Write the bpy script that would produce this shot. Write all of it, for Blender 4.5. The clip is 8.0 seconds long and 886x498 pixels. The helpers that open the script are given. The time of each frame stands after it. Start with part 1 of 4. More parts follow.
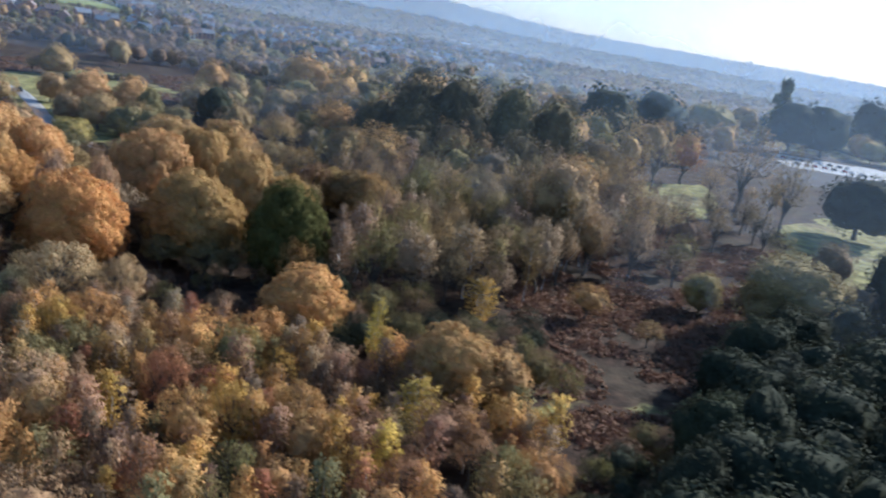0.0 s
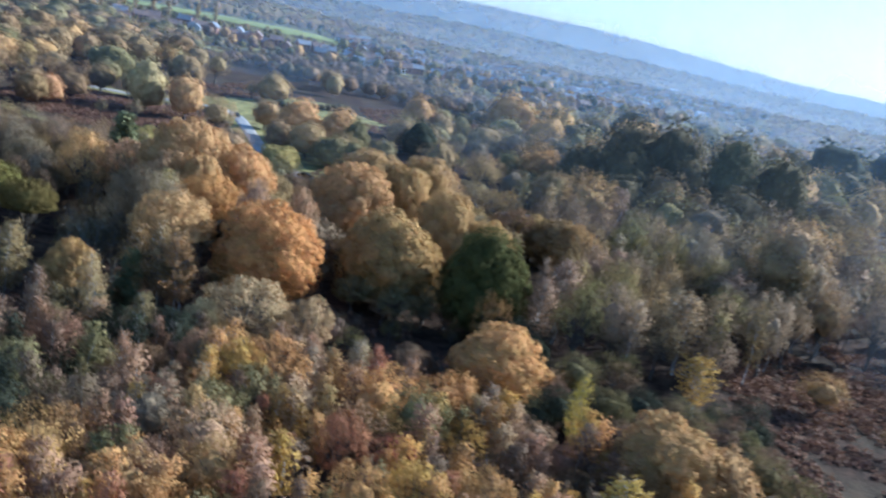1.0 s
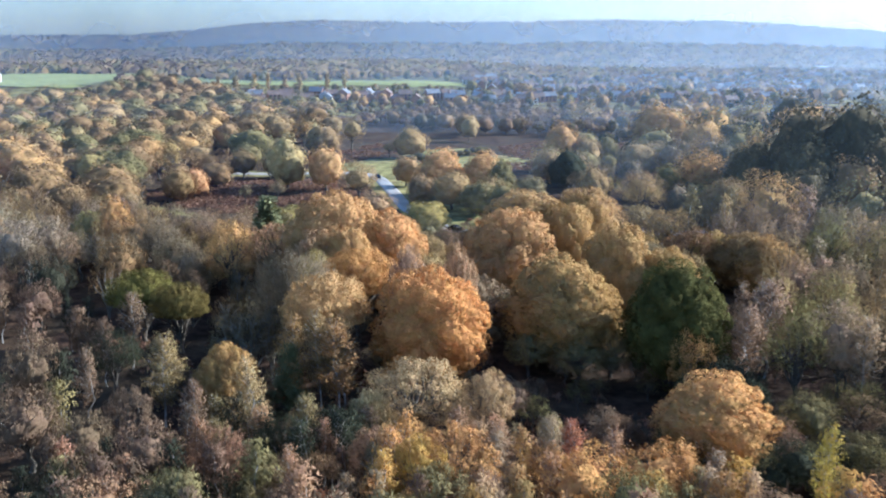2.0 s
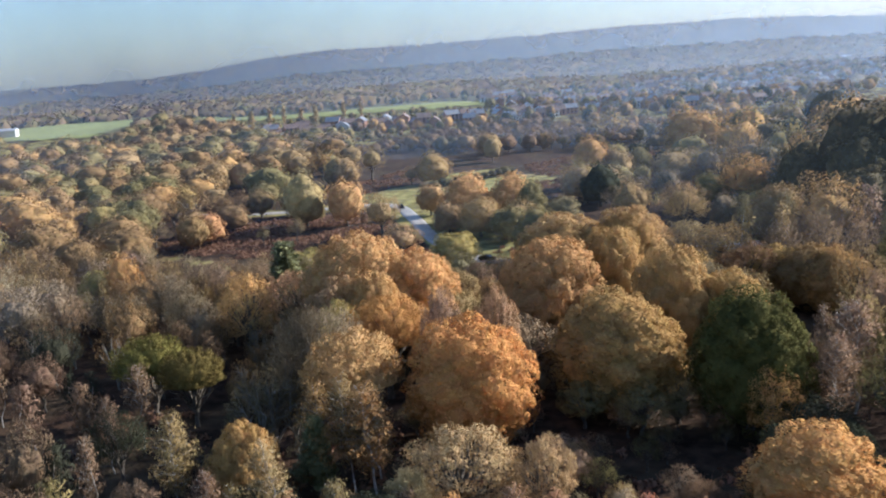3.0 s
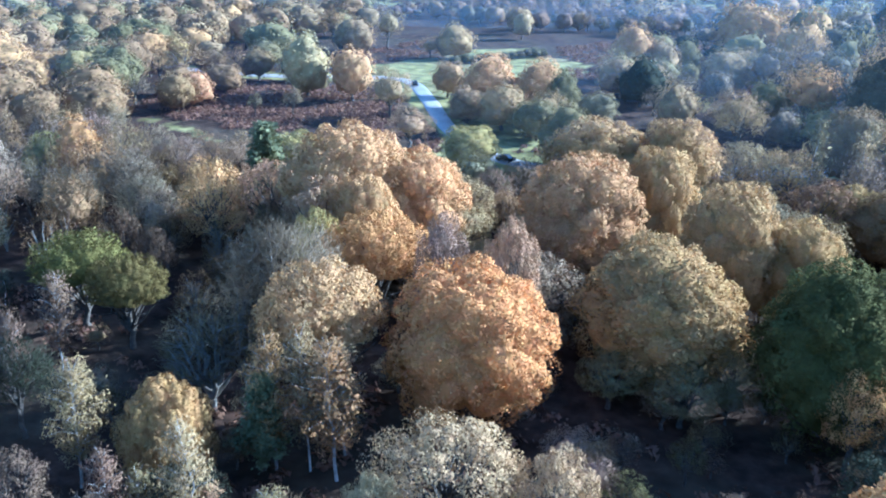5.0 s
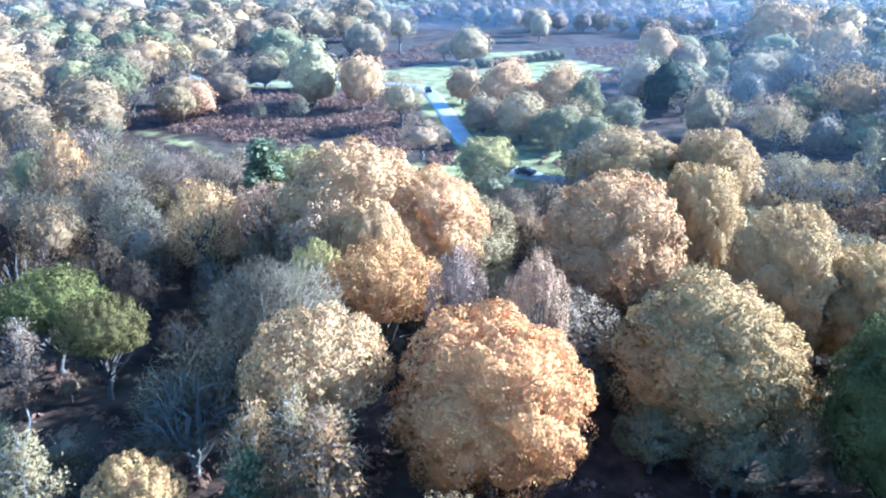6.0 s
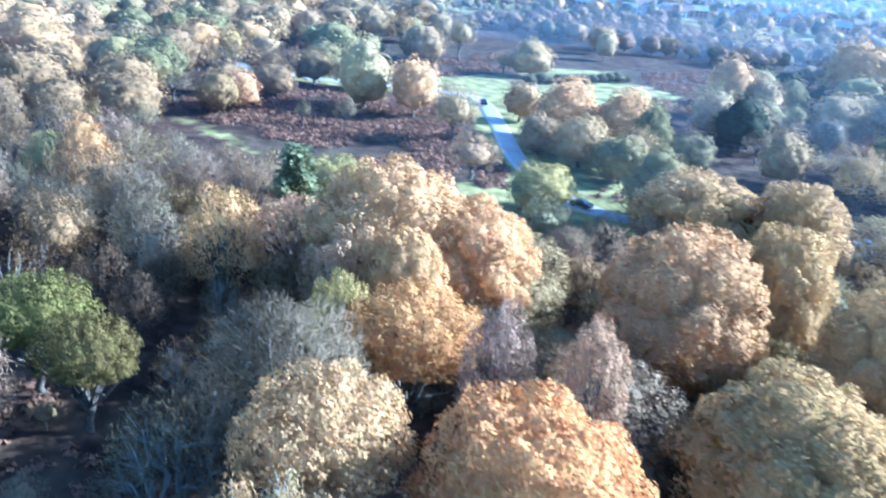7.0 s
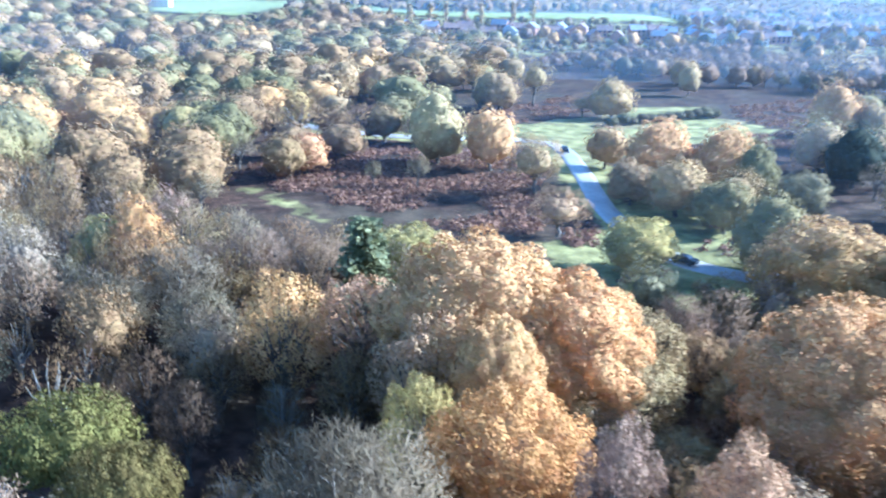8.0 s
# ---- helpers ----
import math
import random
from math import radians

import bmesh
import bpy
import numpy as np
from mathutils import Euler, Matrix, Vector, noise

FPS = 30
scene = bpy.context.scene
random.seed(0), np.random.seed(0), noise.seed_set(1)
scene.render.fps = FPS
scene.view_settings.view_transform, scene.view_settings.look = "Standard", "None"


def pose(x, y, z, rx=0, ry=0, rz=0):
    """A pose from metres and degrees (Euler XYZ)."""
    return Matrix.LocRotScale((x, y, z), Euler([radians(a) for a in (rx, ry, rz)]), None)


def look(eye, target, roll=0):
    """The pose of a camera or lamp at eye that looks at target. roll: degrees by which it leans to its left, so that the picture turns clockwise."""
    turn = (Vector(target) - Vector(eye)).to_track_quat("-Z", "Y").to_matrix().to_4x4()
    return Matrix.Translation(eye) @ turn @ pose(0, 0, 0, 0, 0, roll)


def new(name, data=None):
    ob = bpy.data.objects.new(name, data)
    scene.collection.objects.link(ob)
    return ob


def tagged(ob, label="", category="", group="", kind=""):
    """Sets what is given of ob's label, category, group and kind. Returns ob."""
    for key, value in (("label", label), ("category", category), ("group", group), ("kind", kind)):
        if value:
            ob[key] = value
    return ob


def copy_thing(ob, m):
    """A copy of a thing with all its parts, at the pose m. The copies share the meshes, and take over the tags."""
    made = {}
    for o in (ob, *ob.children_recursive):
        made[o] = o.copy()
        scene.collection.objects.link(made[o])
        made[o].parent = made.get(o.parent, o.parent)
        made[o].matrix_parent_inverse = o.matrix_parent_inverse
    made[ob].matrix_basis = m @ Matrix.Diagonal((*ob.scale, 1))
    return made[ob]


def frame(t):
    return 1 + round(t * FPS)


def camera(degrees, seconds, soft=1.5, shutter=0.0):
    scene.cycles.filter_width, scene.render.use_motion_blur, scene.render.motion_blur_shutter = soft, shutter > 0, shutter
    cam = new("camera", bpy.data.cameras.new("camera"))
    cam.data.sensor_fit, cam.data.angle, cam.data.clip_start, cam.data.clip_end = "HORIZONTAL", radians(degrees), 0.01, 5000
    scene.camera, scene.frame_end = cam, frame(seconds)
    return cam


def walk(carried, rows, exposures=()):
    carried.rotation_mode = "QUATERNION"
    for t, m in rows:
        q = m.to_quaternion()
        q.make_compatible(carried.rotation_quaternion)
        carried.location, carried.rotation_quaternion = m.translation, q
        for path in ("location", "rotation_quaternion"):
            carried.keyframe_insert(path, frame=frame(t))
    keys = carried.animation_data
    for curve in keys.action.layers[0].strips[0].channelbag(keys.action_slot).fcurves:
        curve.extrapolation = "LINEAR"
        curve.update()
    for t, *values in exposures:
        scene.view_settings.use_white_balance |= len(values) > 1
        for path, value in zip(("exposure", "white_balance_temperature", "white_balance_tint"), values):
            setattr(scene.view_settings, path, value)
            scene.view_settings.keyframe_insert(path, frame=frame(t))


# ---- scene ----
cam = camera(52.4, 8.0, soft=2.0, shutter=0.4)
PATH = [
    (0, (-0.00, 0.00, 55.00), (-0.00, 96.74, 29.69), 9.78),
    (0.5, (-2.38, 7.32, 54.32), (-11.30, 103.58, 28.72), 9.01),
    (1, (-4.98, 14.60, 53.72), (-25.93, 109.15, 28.80), 11.57),
    (1.5, (-8.05, 21.81, 53.18), (-41.36, 112.62, 27.77), 3.43),
    (2, (-11.40, 29.06, 52.84), (-49.11, 118.77, 29.79), 0.07),
    (3.5, (-21.52, 50.62, 52.50), (-62.76, 139.40, 32.08), -5.48),
    (4, (-24.59, 57.43, 52.29), (-65.93, 144.71, 26.34), -6.02),
    (4.5, (-27.29, 63.95, 51.99), (-66.94, 149.17, 17.87), 1.40),
    (6, (-35.57, 82.57, 50.79), (-77.62, 166.44, 16.19), 0.10),
    (6.5, (-39.05, 88.82, 50.32), (-77.27, 174.16, 14.88), 7.24),
    (7, (-43.14, 95.10, 49.73), (-88.87, 177.17, 15.47), 5.17),
    (7.5, (-47.40, 101.51, 49.07), (-96.49, 183.36, 19.23), 4.76),
    (8, (-51.96, 107.98, 48.64), (-106.15, 186.46, 18.57), 0.55),
]
EXPOSURES = [
    (0.0, 0.85, 5250, 8), (1.0, 1.12, 4800, 5), (1.5, 1.02, 4950, 6), (2.0, 1.38, 5150, 7), (3.5, 0.9, 5900, 12), (4.1, 0.88, 5700, 12), (4.5, 1.15, 4500, 5),
    (5.7, 2.4, 4000, 3), (7.0, 2.34, 4000, 2), (8.0, 2.2, 4250, 4),
]
walk(cam, [(t, look(eye, target, roll)) for t, eye, target, roll in PATH], EXPOSURES)

# ---- sky and sun: a low autumn sun ----
SUN_AZIMUTH, SUN_HEIGHT = 46.0, 25.0        # degrees clockwise from +y, degrees above the horizon
world = bpy.data.worlds.new("sky")
scene.world = world
world.use_nodes = True
sky = world.node_tree.nodes.new("ShaderNodeTexSky")
sky.sky_type, sky.sun_disc = "NISHITA", False
sky.sun_elevation, sky.sun_rotation = radians(SUN_HEIGHT), radians(SUN_AZIMUTH)
sky.altitude, sky.air_density, sky.dust_density, sky.ozone_density = 60, 1.0, 0.6, 2.5
world.node_tree.links.new(sky.outputs[0], world.node_tree.nodes["Background"].inputs[0])
world.node_tree.nodes["Background"].inputs[1].default_value = 0.092
sun = new("sun", bpy.data.lights.new("sun", "SUN"))
sun.data.energy, sun.data.angle, sun.data.color = 4.7, radians(0.5), (1.0, 0.90, 0.77)
az, el = radians(SUN_AZIMUTH), radians(SUN_HEIGHT)
sun.matrix_basis = look((0, 0, 300), (-math.sin(az) * math.cos(el), -math.cos(az) * math.cos(el), 300 - math.sin(el)))


# ---- materials ----
def material(name):
    m = bpy.data.materials.new(name)
    m.use_nodes = True
    m.node_tree.nodes.clear()
    return m, m.node_tree.nodes, m.node_tree.links


def node(nodes, kind, **values):
    n = nodes.new("ShaderNode" + kind)
    for key, value in values.items():
        n.inputs[key.replace("_", " ")].default_value = value
    return n


def mix_colour(nodes, links, factor, a, b, how="MIX"):
    n = nodes.new("ShaderNodeMix")
    n.data_type, n.blend_type = "RGBA", how
    for socket, value in ((n.inputs[0], factor), (n.inputs[6], a), (n.inputs[7], b)):
        if hasattr(value, "links"):
            links.new(value, socket)
        elif isinstance(value, tuple):
            socket.default_value = (*value, 1.0)
        else:
            socket.default_value = value
    return n.outputs[2]


def ramp(nodes, links, source, a, b, low=0.0, high=1.0):
    n = nodes.new("ShaderNodeMapRange")
    links.new(source, n.inputs[0])
    n.inputs[1].default_value, n.inputs[2].default_value = a, b
    n.inputs[3].default_value, n.inputs[4].default_value = low, high
    return n.outputs[0]


def noise_at(nodes, links, scale, detail=4.0, where=None):
    n = node(nodes, "TexNoise", Scale=scale, Detail=detail)
    place = where or nodes.new("ShaderNodeNewGeometry").outputs["Position"]
    links.new(place, n.inputs["Vector"])
    return n.outputs[0]


def foliage_material(name, through_light, rough):
    """Leaves in the colour of their tree: varied from leaf to leaf and from bough to bough."""
    m, nodes, links = material(name)
    tone = nodes.new("ShaderNodeObjectInfo")
    geometry = nodes.new("ShaderNodeNewGeometry")
    leaf = ramp(nodes, links, geometry.outputs["Random Per Island"], 0, 1, 0.86, 1.14)
    bough = ramp(nodes, links, noise_at(nodes, links, 0.35, 3), 0.3, 0.7, 0.85, 1.15)
    both = nodes.new("ShaderNodeMath")
    both.operation = "MULTIPLY"
    links.new(leaf, both.inputs[0]), links.new(bough, both.inputs[1])
    hue = nodes.new("ShaderNodeHueSaturation")
    links.new(tone.outputs["Color"], hue.inputs["Color"])
    links.new(both.outputs[0], hue.inputs["Value"])
    links.new(ramp(nodes, links, noise_at(nodes, links, 0.8, 2), 0.25, 0.75, 0.489, 0.512), hue.inputs["Hue"])
    face = node(nodes, "BsdfPrincipled", Roughness=rough)
    face.inputs["Specular IOR Level"].default_value = 0.06
    back = nodes.new("ShaderNodeBsdfTranslucent")
    blend = nodes.new("ShaderNodeMixShader")
    blend.inputs[0].default_value = through_light
    links.new(hue.outputs[0], face.inputs["Base Color"]), links.new(hue.outputs[0], back.inputs["Color"])
    links.new(face.outputs[0], blend.inputs[1]), links.new(back.outputs[0], blend.inputs[2])
    links.new(blend.outputs[0], nodes.new("ShaderNodeOutputMaterial").inputs[0])
    return m


def surface(name, colour_a, colour_b, scale, rough, bump=0.0, metal=0.0, second=None):
    """A rough surface of two mottled colours, at two scales."""
    m, nodes, links = material(name)
    colour = mix_colour(nodes, links, ramp(nodes, links, noise_at(nodes, links, scale), 0.35, 0.65), colour_a, colour_b)
    stain = ramp(nodes, links, noise_at(nodes, links, scale * 0.13, 3), 0.3, 0.7, 0.75, 1.15)
    grey = nodes.new("ShaderNodeCombineColor")
    for k in range(3):
        links.new(stain, grey.inputs[k])
    colour = mix_colour(nodes, links, 1.0, colour, grey.outputs[0], "MULTIPLY")
    face = node(nodes, "BsdfPrincipled", Roughness=rough, Metallic=metal)
    links.new(colour, face.inputs["Base Color"])
    if bump:
        b = node(nodes, "Bump", Strength=0.6, Distance=bump)
        links.new(noise_at(nodes, links, scale * 2), b.inputs["Height"])
        links.new(b.outputs[0], face.inputs["Normal"])
    links.new(face.outputs[0], nodes.new("ShaderNodeOutputMaterial").inputs[0])
    return m


LEAF = foliage_material("leaves", 0.22, 0.9)
TWIG = foliage_material("twigs", 0.45, 0.8)
NEEDLE = foliage_material("needles", 0.12, 0.55)
FERN = foliage_material("bracken", 0.2, 0.8)
BARK = surface("bark", (0.06, 0.05, 0.04), (0.14, 0.12, 0.095), 3.0, 0.9, 0.05)
BIRCH_BARK = surface("birch_bark", (0.55, 0.52, 0.47), (0.25, 0.23, 0.21), 1.6, 0.7, 0.02)
PALE_BARK = surface("pale_bark", (0.27, 0.25, 0.21), (0.16, 0.145, 0.12), 1.6, 0.8, 0.03)
# paler than the tarmac is: the low sun's glare is put into the colour
ASPHALT = surface("asphalt", (0.33, 0.31, 0.285), (0.40, 0.38, 0.35), 1.2, 0.45, 0.01)
GRAVEL = surface("gravel", (0.28, 0.265, 0.24), (0.40, 0.38, 0.35), 0.8, 0.8, 0.03)
BRICK = surface("brickwork", (0.32, 0.16, 0.10), (0.40, 0.22, 0.15), 2.0, 0.85)
RENDER_WHITE = surface("white_render", (0.60, 0.59, 0.56), (0.70, 0.69, 0.67), 1.0, 0.8)
SLATE = surface("slate_roof", (0.22, 0.225, 0.24), (0.32, 0.32, 0.33), 1.5, 0.4)
TILE = surface("clay_tile_roof", (0.24, 0.12, 0.08), (0.33, 0.17, 0.11), 1.5, 0.8)
BROWN_TILE = surface("brown_tile_roof", (0.21, 0.14, 0.105), (0.28, 0.19, 0.145), 1.5, 0.6)
SHEET = surface("metal_sheet_roof", (0.50, 0.51, 0.52), (0.60, 0.61, 0.62), 0.5, 0.35, 0.0, 0.2)
RUBBER = surface("rubber", (0.02, 0.02, 0.02), (0.03, 0.03, 0.03), 3.0, 0.8)
PANE = surface("dark_window_glass", (0.02, 0.025, 0.03), (0.03, 0.035, 0.04), 1.0, 0.08)


def car_paint(name, colour):
    return surface(name, colour, tuple(c * 1.15 for c in colour), 1.0, 0.25, 0.0, 0.3)


def ground_material():
    """Leaf litter and dead bracken, with grass where the sheet's own cover says so."""
    m, nodes, links = material("heath_ground")
    litter = mix_colour(nodes, links, ramp(nodes, links, noise_at(nodes, links, 0.5, 6), 0.35, 0.65), (0.03, 0.02, 0.014), (0.08, 0.047, 0.03))
    litter = mix_colour(nodes, links, ramp(nodes, links, noise_at(nodes, links, 0.06, 4), 0.45, 0.62), litter, (0.065, 0.048, 0.03))
    grass = mix_colour(nodes, links, ramp(nodes, links, noise_at(nodes, links, 0.25, 6), 0.3, 0.7), (0.19, 0.178, 0.062), (0.29, 0.258, 0.10))
    grass = mix_colour(nodes, links, ramp(nodes, links, noise_at(nodes, links, 0.04, 4), 0.52, 0.7), grass, (0.22, 0.17, 0.09))
    cover = nodes.new("ShaderNodeAttribute")
    cover.attribute_name = "grass_cover"
    edge = nodes.new("ShaderNodeMath")
    edge.operation = "ADD"
    links.new(cover.outputs["Fac"], edge.inputs[0])
    links.new(ramp(nodes, links, noise_at(nodes, links, 0.12, 6), 0.2, 0.8, -0.35, 0.35), edge.inputs[1])
    colour = mix_colour(nodes, links, ramp(nodes, links, edge.outputs[0], 0.42, 0.58), litter, grass)
    woods = mix_colour(nodes, links, ramp(nodes, links, noise_at(nodes, links, 0.03, 5), 0.35, 0.65), (0.09, 0.075, 0.04), (0.22, 0.15, 0.075))
    woods = mix_colour(nodes, links, ramp(nodes, links, noise_at(nodes, links, 0.004, 3), 0.5, 0.65), woods, (0.12, 0.11, 0.05))
    wooded = nodes.new("ShaderNodeAttribute")
    wooded.attribute_name = "woods_cover"
    colour = mix_colour(nodes, links, wooded.outputs["Fac"], colour, woods)
    tufts = ramp(nodes, links, noise_at(nodes, links, 0.22, 8), 0.35, 0.68, 0.55, 1.5)
    shades = nodes.new("ShaderNodeCombineColor")
    for k in range(3):
        links.new(tufts, shades.inputs[k])
    colour = mix_colour(nodes, links, 1.0, colour, shades.outputs[0], "MULTIPLY")
    face = node(nodes, "BsdfPrincipled", Roughness=0.95)
    face.inputs["Specular IOR Level"].default_value = 0.1
    links.new(colour, face.inputs["Base Color"])
    b = node(nodes, "Bump", Strength=0.8, Distance=0.25)
    links.new(noise_at(nodes, links, 1.1, 5), b.inputs["Height"])
    links.new(b.outputs[0], face.inputs["Normal"])
    links.new(face.outputs[0], nodes.new("ShaderNodeOutputMaterial").inputs[0])
    return m


GROUND = ground_material()
MEADOW = surface("meadow_grass", (0.25, 0.27, 0.07), (0.31, 0.33, 0.10), 0.05, 0.95)


# ---- the lie of the land ----
def smooth(a, b, v):
    k = min(max((v - a) / (b - a), 0.0), 1.0)
    return k * k * (3 - 2 * k)


def land(x, y):
    """The ground's height: a flat wood, a gentle rise to the road, a valley floor with a town and a wooded ridge behind it."""
    far = math.hypot(x, y)
    z = 4.0 * smooth(140, 340, far)
    bearing = math.degrees(math.atan2(x, y))
    ridge = 46 * smooth(-43, -31, bearing) * (1 - smooth(-7, 8, bearing)) + 30
    ridge *= 1 + 0.06 * noise.noise((bearing * 0.12, 3.1, 0.4))
    z += ridge * smooth(1500, 3100, far)
    # a low swell with a long meadow before the ridge
    z += 10 * smooth(620, 830, far) * (1 - smooth(1200, 1700, far)) * (1 - smooth(-24, -15, bearing))
    z += 0.5 * noise.noise((x * 0.03, y * 0.03, 0)) * smooth(40, 90, far) * (1 - smooth(500, 900, far))
    return z


def inside(x, y, shape):
    """Whether a place lies in a polygon of (x, y) corners."""
    hit = False
    for (ax, ay), (bx, by) in zip(shape, shape[1:] + shape[:1]):
        if (ay > y) != (by > y) and x < ax + (y - ay) / (by - ay) * (bx - ax):
            hit = not hit
    return hit


def near_line(x, y, line):
    """The distance from a place to a line of (x, y) corners."""
    best = 1e9
    for (ax, ay), (bx, by) in zip(line, line[1:]):
        dx, dy = bx - ax, by - ay
        k = min(max(((x - ax) * dx + (y - ay) * dy) / (dx * dx + dy * dy), 0), 1)
        best = min(best, math.hypot(x - ax - k * dx, y - ay - k * dy))
    return best


ROAD = [(-262, 300), (-225, 298), (-200, 301), (-182, 309), (-168, 316), (-157, 313), (-143, 295), (-127, 272), (-117, 260), (-108, 251), (-98, 245), (-84, 245), (-68, 250), (-50, 260), (-10, 285), (60, 330)]
FOREST_PATH = [(-190, 236), (-173, 230), (-158, 228), (-140, 233), (-122, 240)]
GLADE_PATH = [(14, 122), (26, 131), (36, 132), (50, 141), (62, 155)]
GLADES = [
    [(-183, 327), (-181, 347), (-172, 368), (-171, 391), (-152, 407), (-147, 390), (-123, 380), (-115, 360), (-135, 338), (-140, 308), (-132, 284), (-120, 258), (-136, 278), (-154, 308)],
    [(-122, 246), (-112, 262), (-135, 300), (-126, 303), (-96, 262), (-70, 262), (-66, 240), (-98, 222), (-116, 226)],
    [(57, 304), (70, 345), (88, 360), (102, 367), (97, 330), (82, 290), (69, 271)],
    [(111, 302), (140, 335), (166, 344), (152, 290), (118, 227), (100, 223), (101, 264)],
]
FIELD = [(-797, 697), (-746, 743), (-689, 757), (-656, 788), (-511, 700), (-428, 706), (-396, 738), (-338, 765), (-304, 778), (-290, 730), (-315, 705), (-372, 692), (-405, 668), (-450, 655), (-520, 672), (-589, 715), (-584, 644), (-540, 560), (-624, 551)]
CAR_PARK = [(180, 500), (190, 560), (260, 570), (300, 540), (270, 505)]


def spread(stops):
    """Coordinates from (start, step) stops: each step holds up to the next start."""
    out, (at, step) = [], stops[0]
    for start, following in stops[1:]:
        while at < start:
            out.append(at)
            at += step
        step = following
    return out + [at]


def build_ground():
    xs = spread([(-4600, 230), (-900, 40), (-340, 4), (260, 30), (900, 230), (4600, 0)])
    ys = spread([(-900, 150), (-60, 20), (40, 4), (460, 25), (1200, 110), (4700, 0)])
    verts = [(x, y, land(x, y)) for y in ys for x in xs]
    w = len(xs)
    faces = [(i + j * w, i + 1 + j * w, i + 1 + (j + 1) * w, i + (j + 1) * w) for j in range(len(ys) - 1) for i in range(w - 1)]
    me = bpy.data.meshes.new("ground")
    me.from_pydata(verts, [], faces)
    me.polygons.foreach_set("use_smooth", [True] * len(faces))
    cover = me.attributes.new("grass_cover", "FLOAT", "POINT")
    values = []
    for x, y, z in verts:
        v = 0.0
        if -260 < x < 320 and 200 < y < 600:
            v = 1.0 if any(inside(x, y, g) for g in GLADES) else 0.12
            v = max(v, 1.0 - near_line(x, y, ROAD) / 10, 0.56 - near_line(x, y, FOREST_PATH) / 12)
        elif near_line(x, y, GLADE_PATH) < 6:
            v = 0.5 - near_line(x, y, GLADE_PATH) / 14
        elif math.hypot(x, y) > 600:
            v = 0.5
        values.append(v)
    cover.data.foreach_set("value", values)
    me.attributes.new("woods_cover", "FLOAT", "POINT").data.foreach_set("value", [smooth(900, 1300, math.hypot(x, y)) for x, y, z in verts])
    me.materials.append(GROUND)
    tagged(new("ground", me), "brown heath ground with leaf litter, dead bracken and grassy glades", "ground", kind="structure")


def ribbon(name, line, width, material_, lift, label, category, steps=6):
    """A strip that follows a line over the ground, with a slight camber and soft bends."""
    pts = []
    for k in range(len(line) - 1):
        p0, p1, p2, p3 = (Vector(line[min(max(k + d, 0), len(line) - 1)]) for d in (-1, 0, 1, 2))
        for s in range(steps):
            u = s / steps
            pts.append(0.5 * (2 * p1 + (p2 - p0) * u + (2 * p0 - 5 * p1 + 4 * p2 - p3) * u * u + (3 * p1 - p0 - 3 * p2 + p3) * u ** 3))
    pts.append(Vector(line[-1]))
    verts, faces = [], []
    for k, p in enumerate(pts):
        d = (pts[min(k + 1, len(pts) - 1)] - pts[max(k - 1, 0)]).normalized()
        side = Vector((d.y, -d.x))
        for n, s in enumerate((-1, -0.96, -0.5, 0, 0.5, 0.96, 1)):
            half = width / 2 * (1 + 0.06 * noise.noise((p.x * 0.2, p.y * 0.2, s)))
            q = p + side * (s * half)
            verts.append((q.x, q.y, land(q.x, q.y) + lift * (0.0 if n in (0, 6) else 1.0) + 0.05 * (1 - s * s)))
    for k in range(len(pts) - 1):
        faces += [(k * 7 + n, k * 7 + n + 1, k * 7 + n + 8, k * 7 + n + 7) for n in range(6)]
    me = bpy.data.meshes.new(name)
    me.from_pydata(verts, [], faces)
    me.polygons.foreach_set("use_smooth", [True] * len(faces))
    me.materials.append(material_)
    return tagged(new(name, me), label, category, kind="structure")


def patch(name, shape, material_, lift, label, category, cell=12.0):
    """A sheet that lies over the ground inside a polygon, its edges ragged by its cells."""
    x0, x1 = min(p[0] for p in shape), max(p[0] for p in shape)
    y0, y1 = min(p[1] for p in shape), max(p[1] for p in shape)
    bm, made = bmesh.new(), {}

    def corner(i, j):
        if (i, j) not in made:
            x = x0 + i * cell + cell * 0.3 * noise.noise((i * 0.7, j * 0.7, 1.0))
            y = y0 + j * cell + cell * 0.3 * noise.noise((i * 0.7, j * 0.7, 9.0))
            made[i, j] = bm.verts.new((x, y, land(x, y) + lift))
        return made[i, j]

    for i in range(int((x1 - x0) / cell) + 1):
        for j in range(int((y1 - y0) / cell) + 1):
            if inside(x0 + (i + 0.5) * cell, y0 + (j + 0.5) * cell, shape):
                bm.faces.new((corner(i, j), corner(i + 1, j), corner(i + 1, j + 1), corner(i, j + 1)))
    me = bpy.data.meshes.new(name)
    bm.to_mesh(me)
    bm.free()
    me.materials.append(material_)
    return tagged(new(name, me), label, category, kind="structure")


build_ground()
ribbon("road", ROAD, 4.6, ASPHALT, 0.10, "grey asphalt lane winding through heath, shining in low sun", "road")
patch("car_park", CAR_PARK, GRAVEL, 0.15, "pale gravel car park among trees", "car park", 8.0)
patch("meadow", FIELD, MEADOW, 0.6, "long bright green meadow beyond the town", "meadow", 10.0)


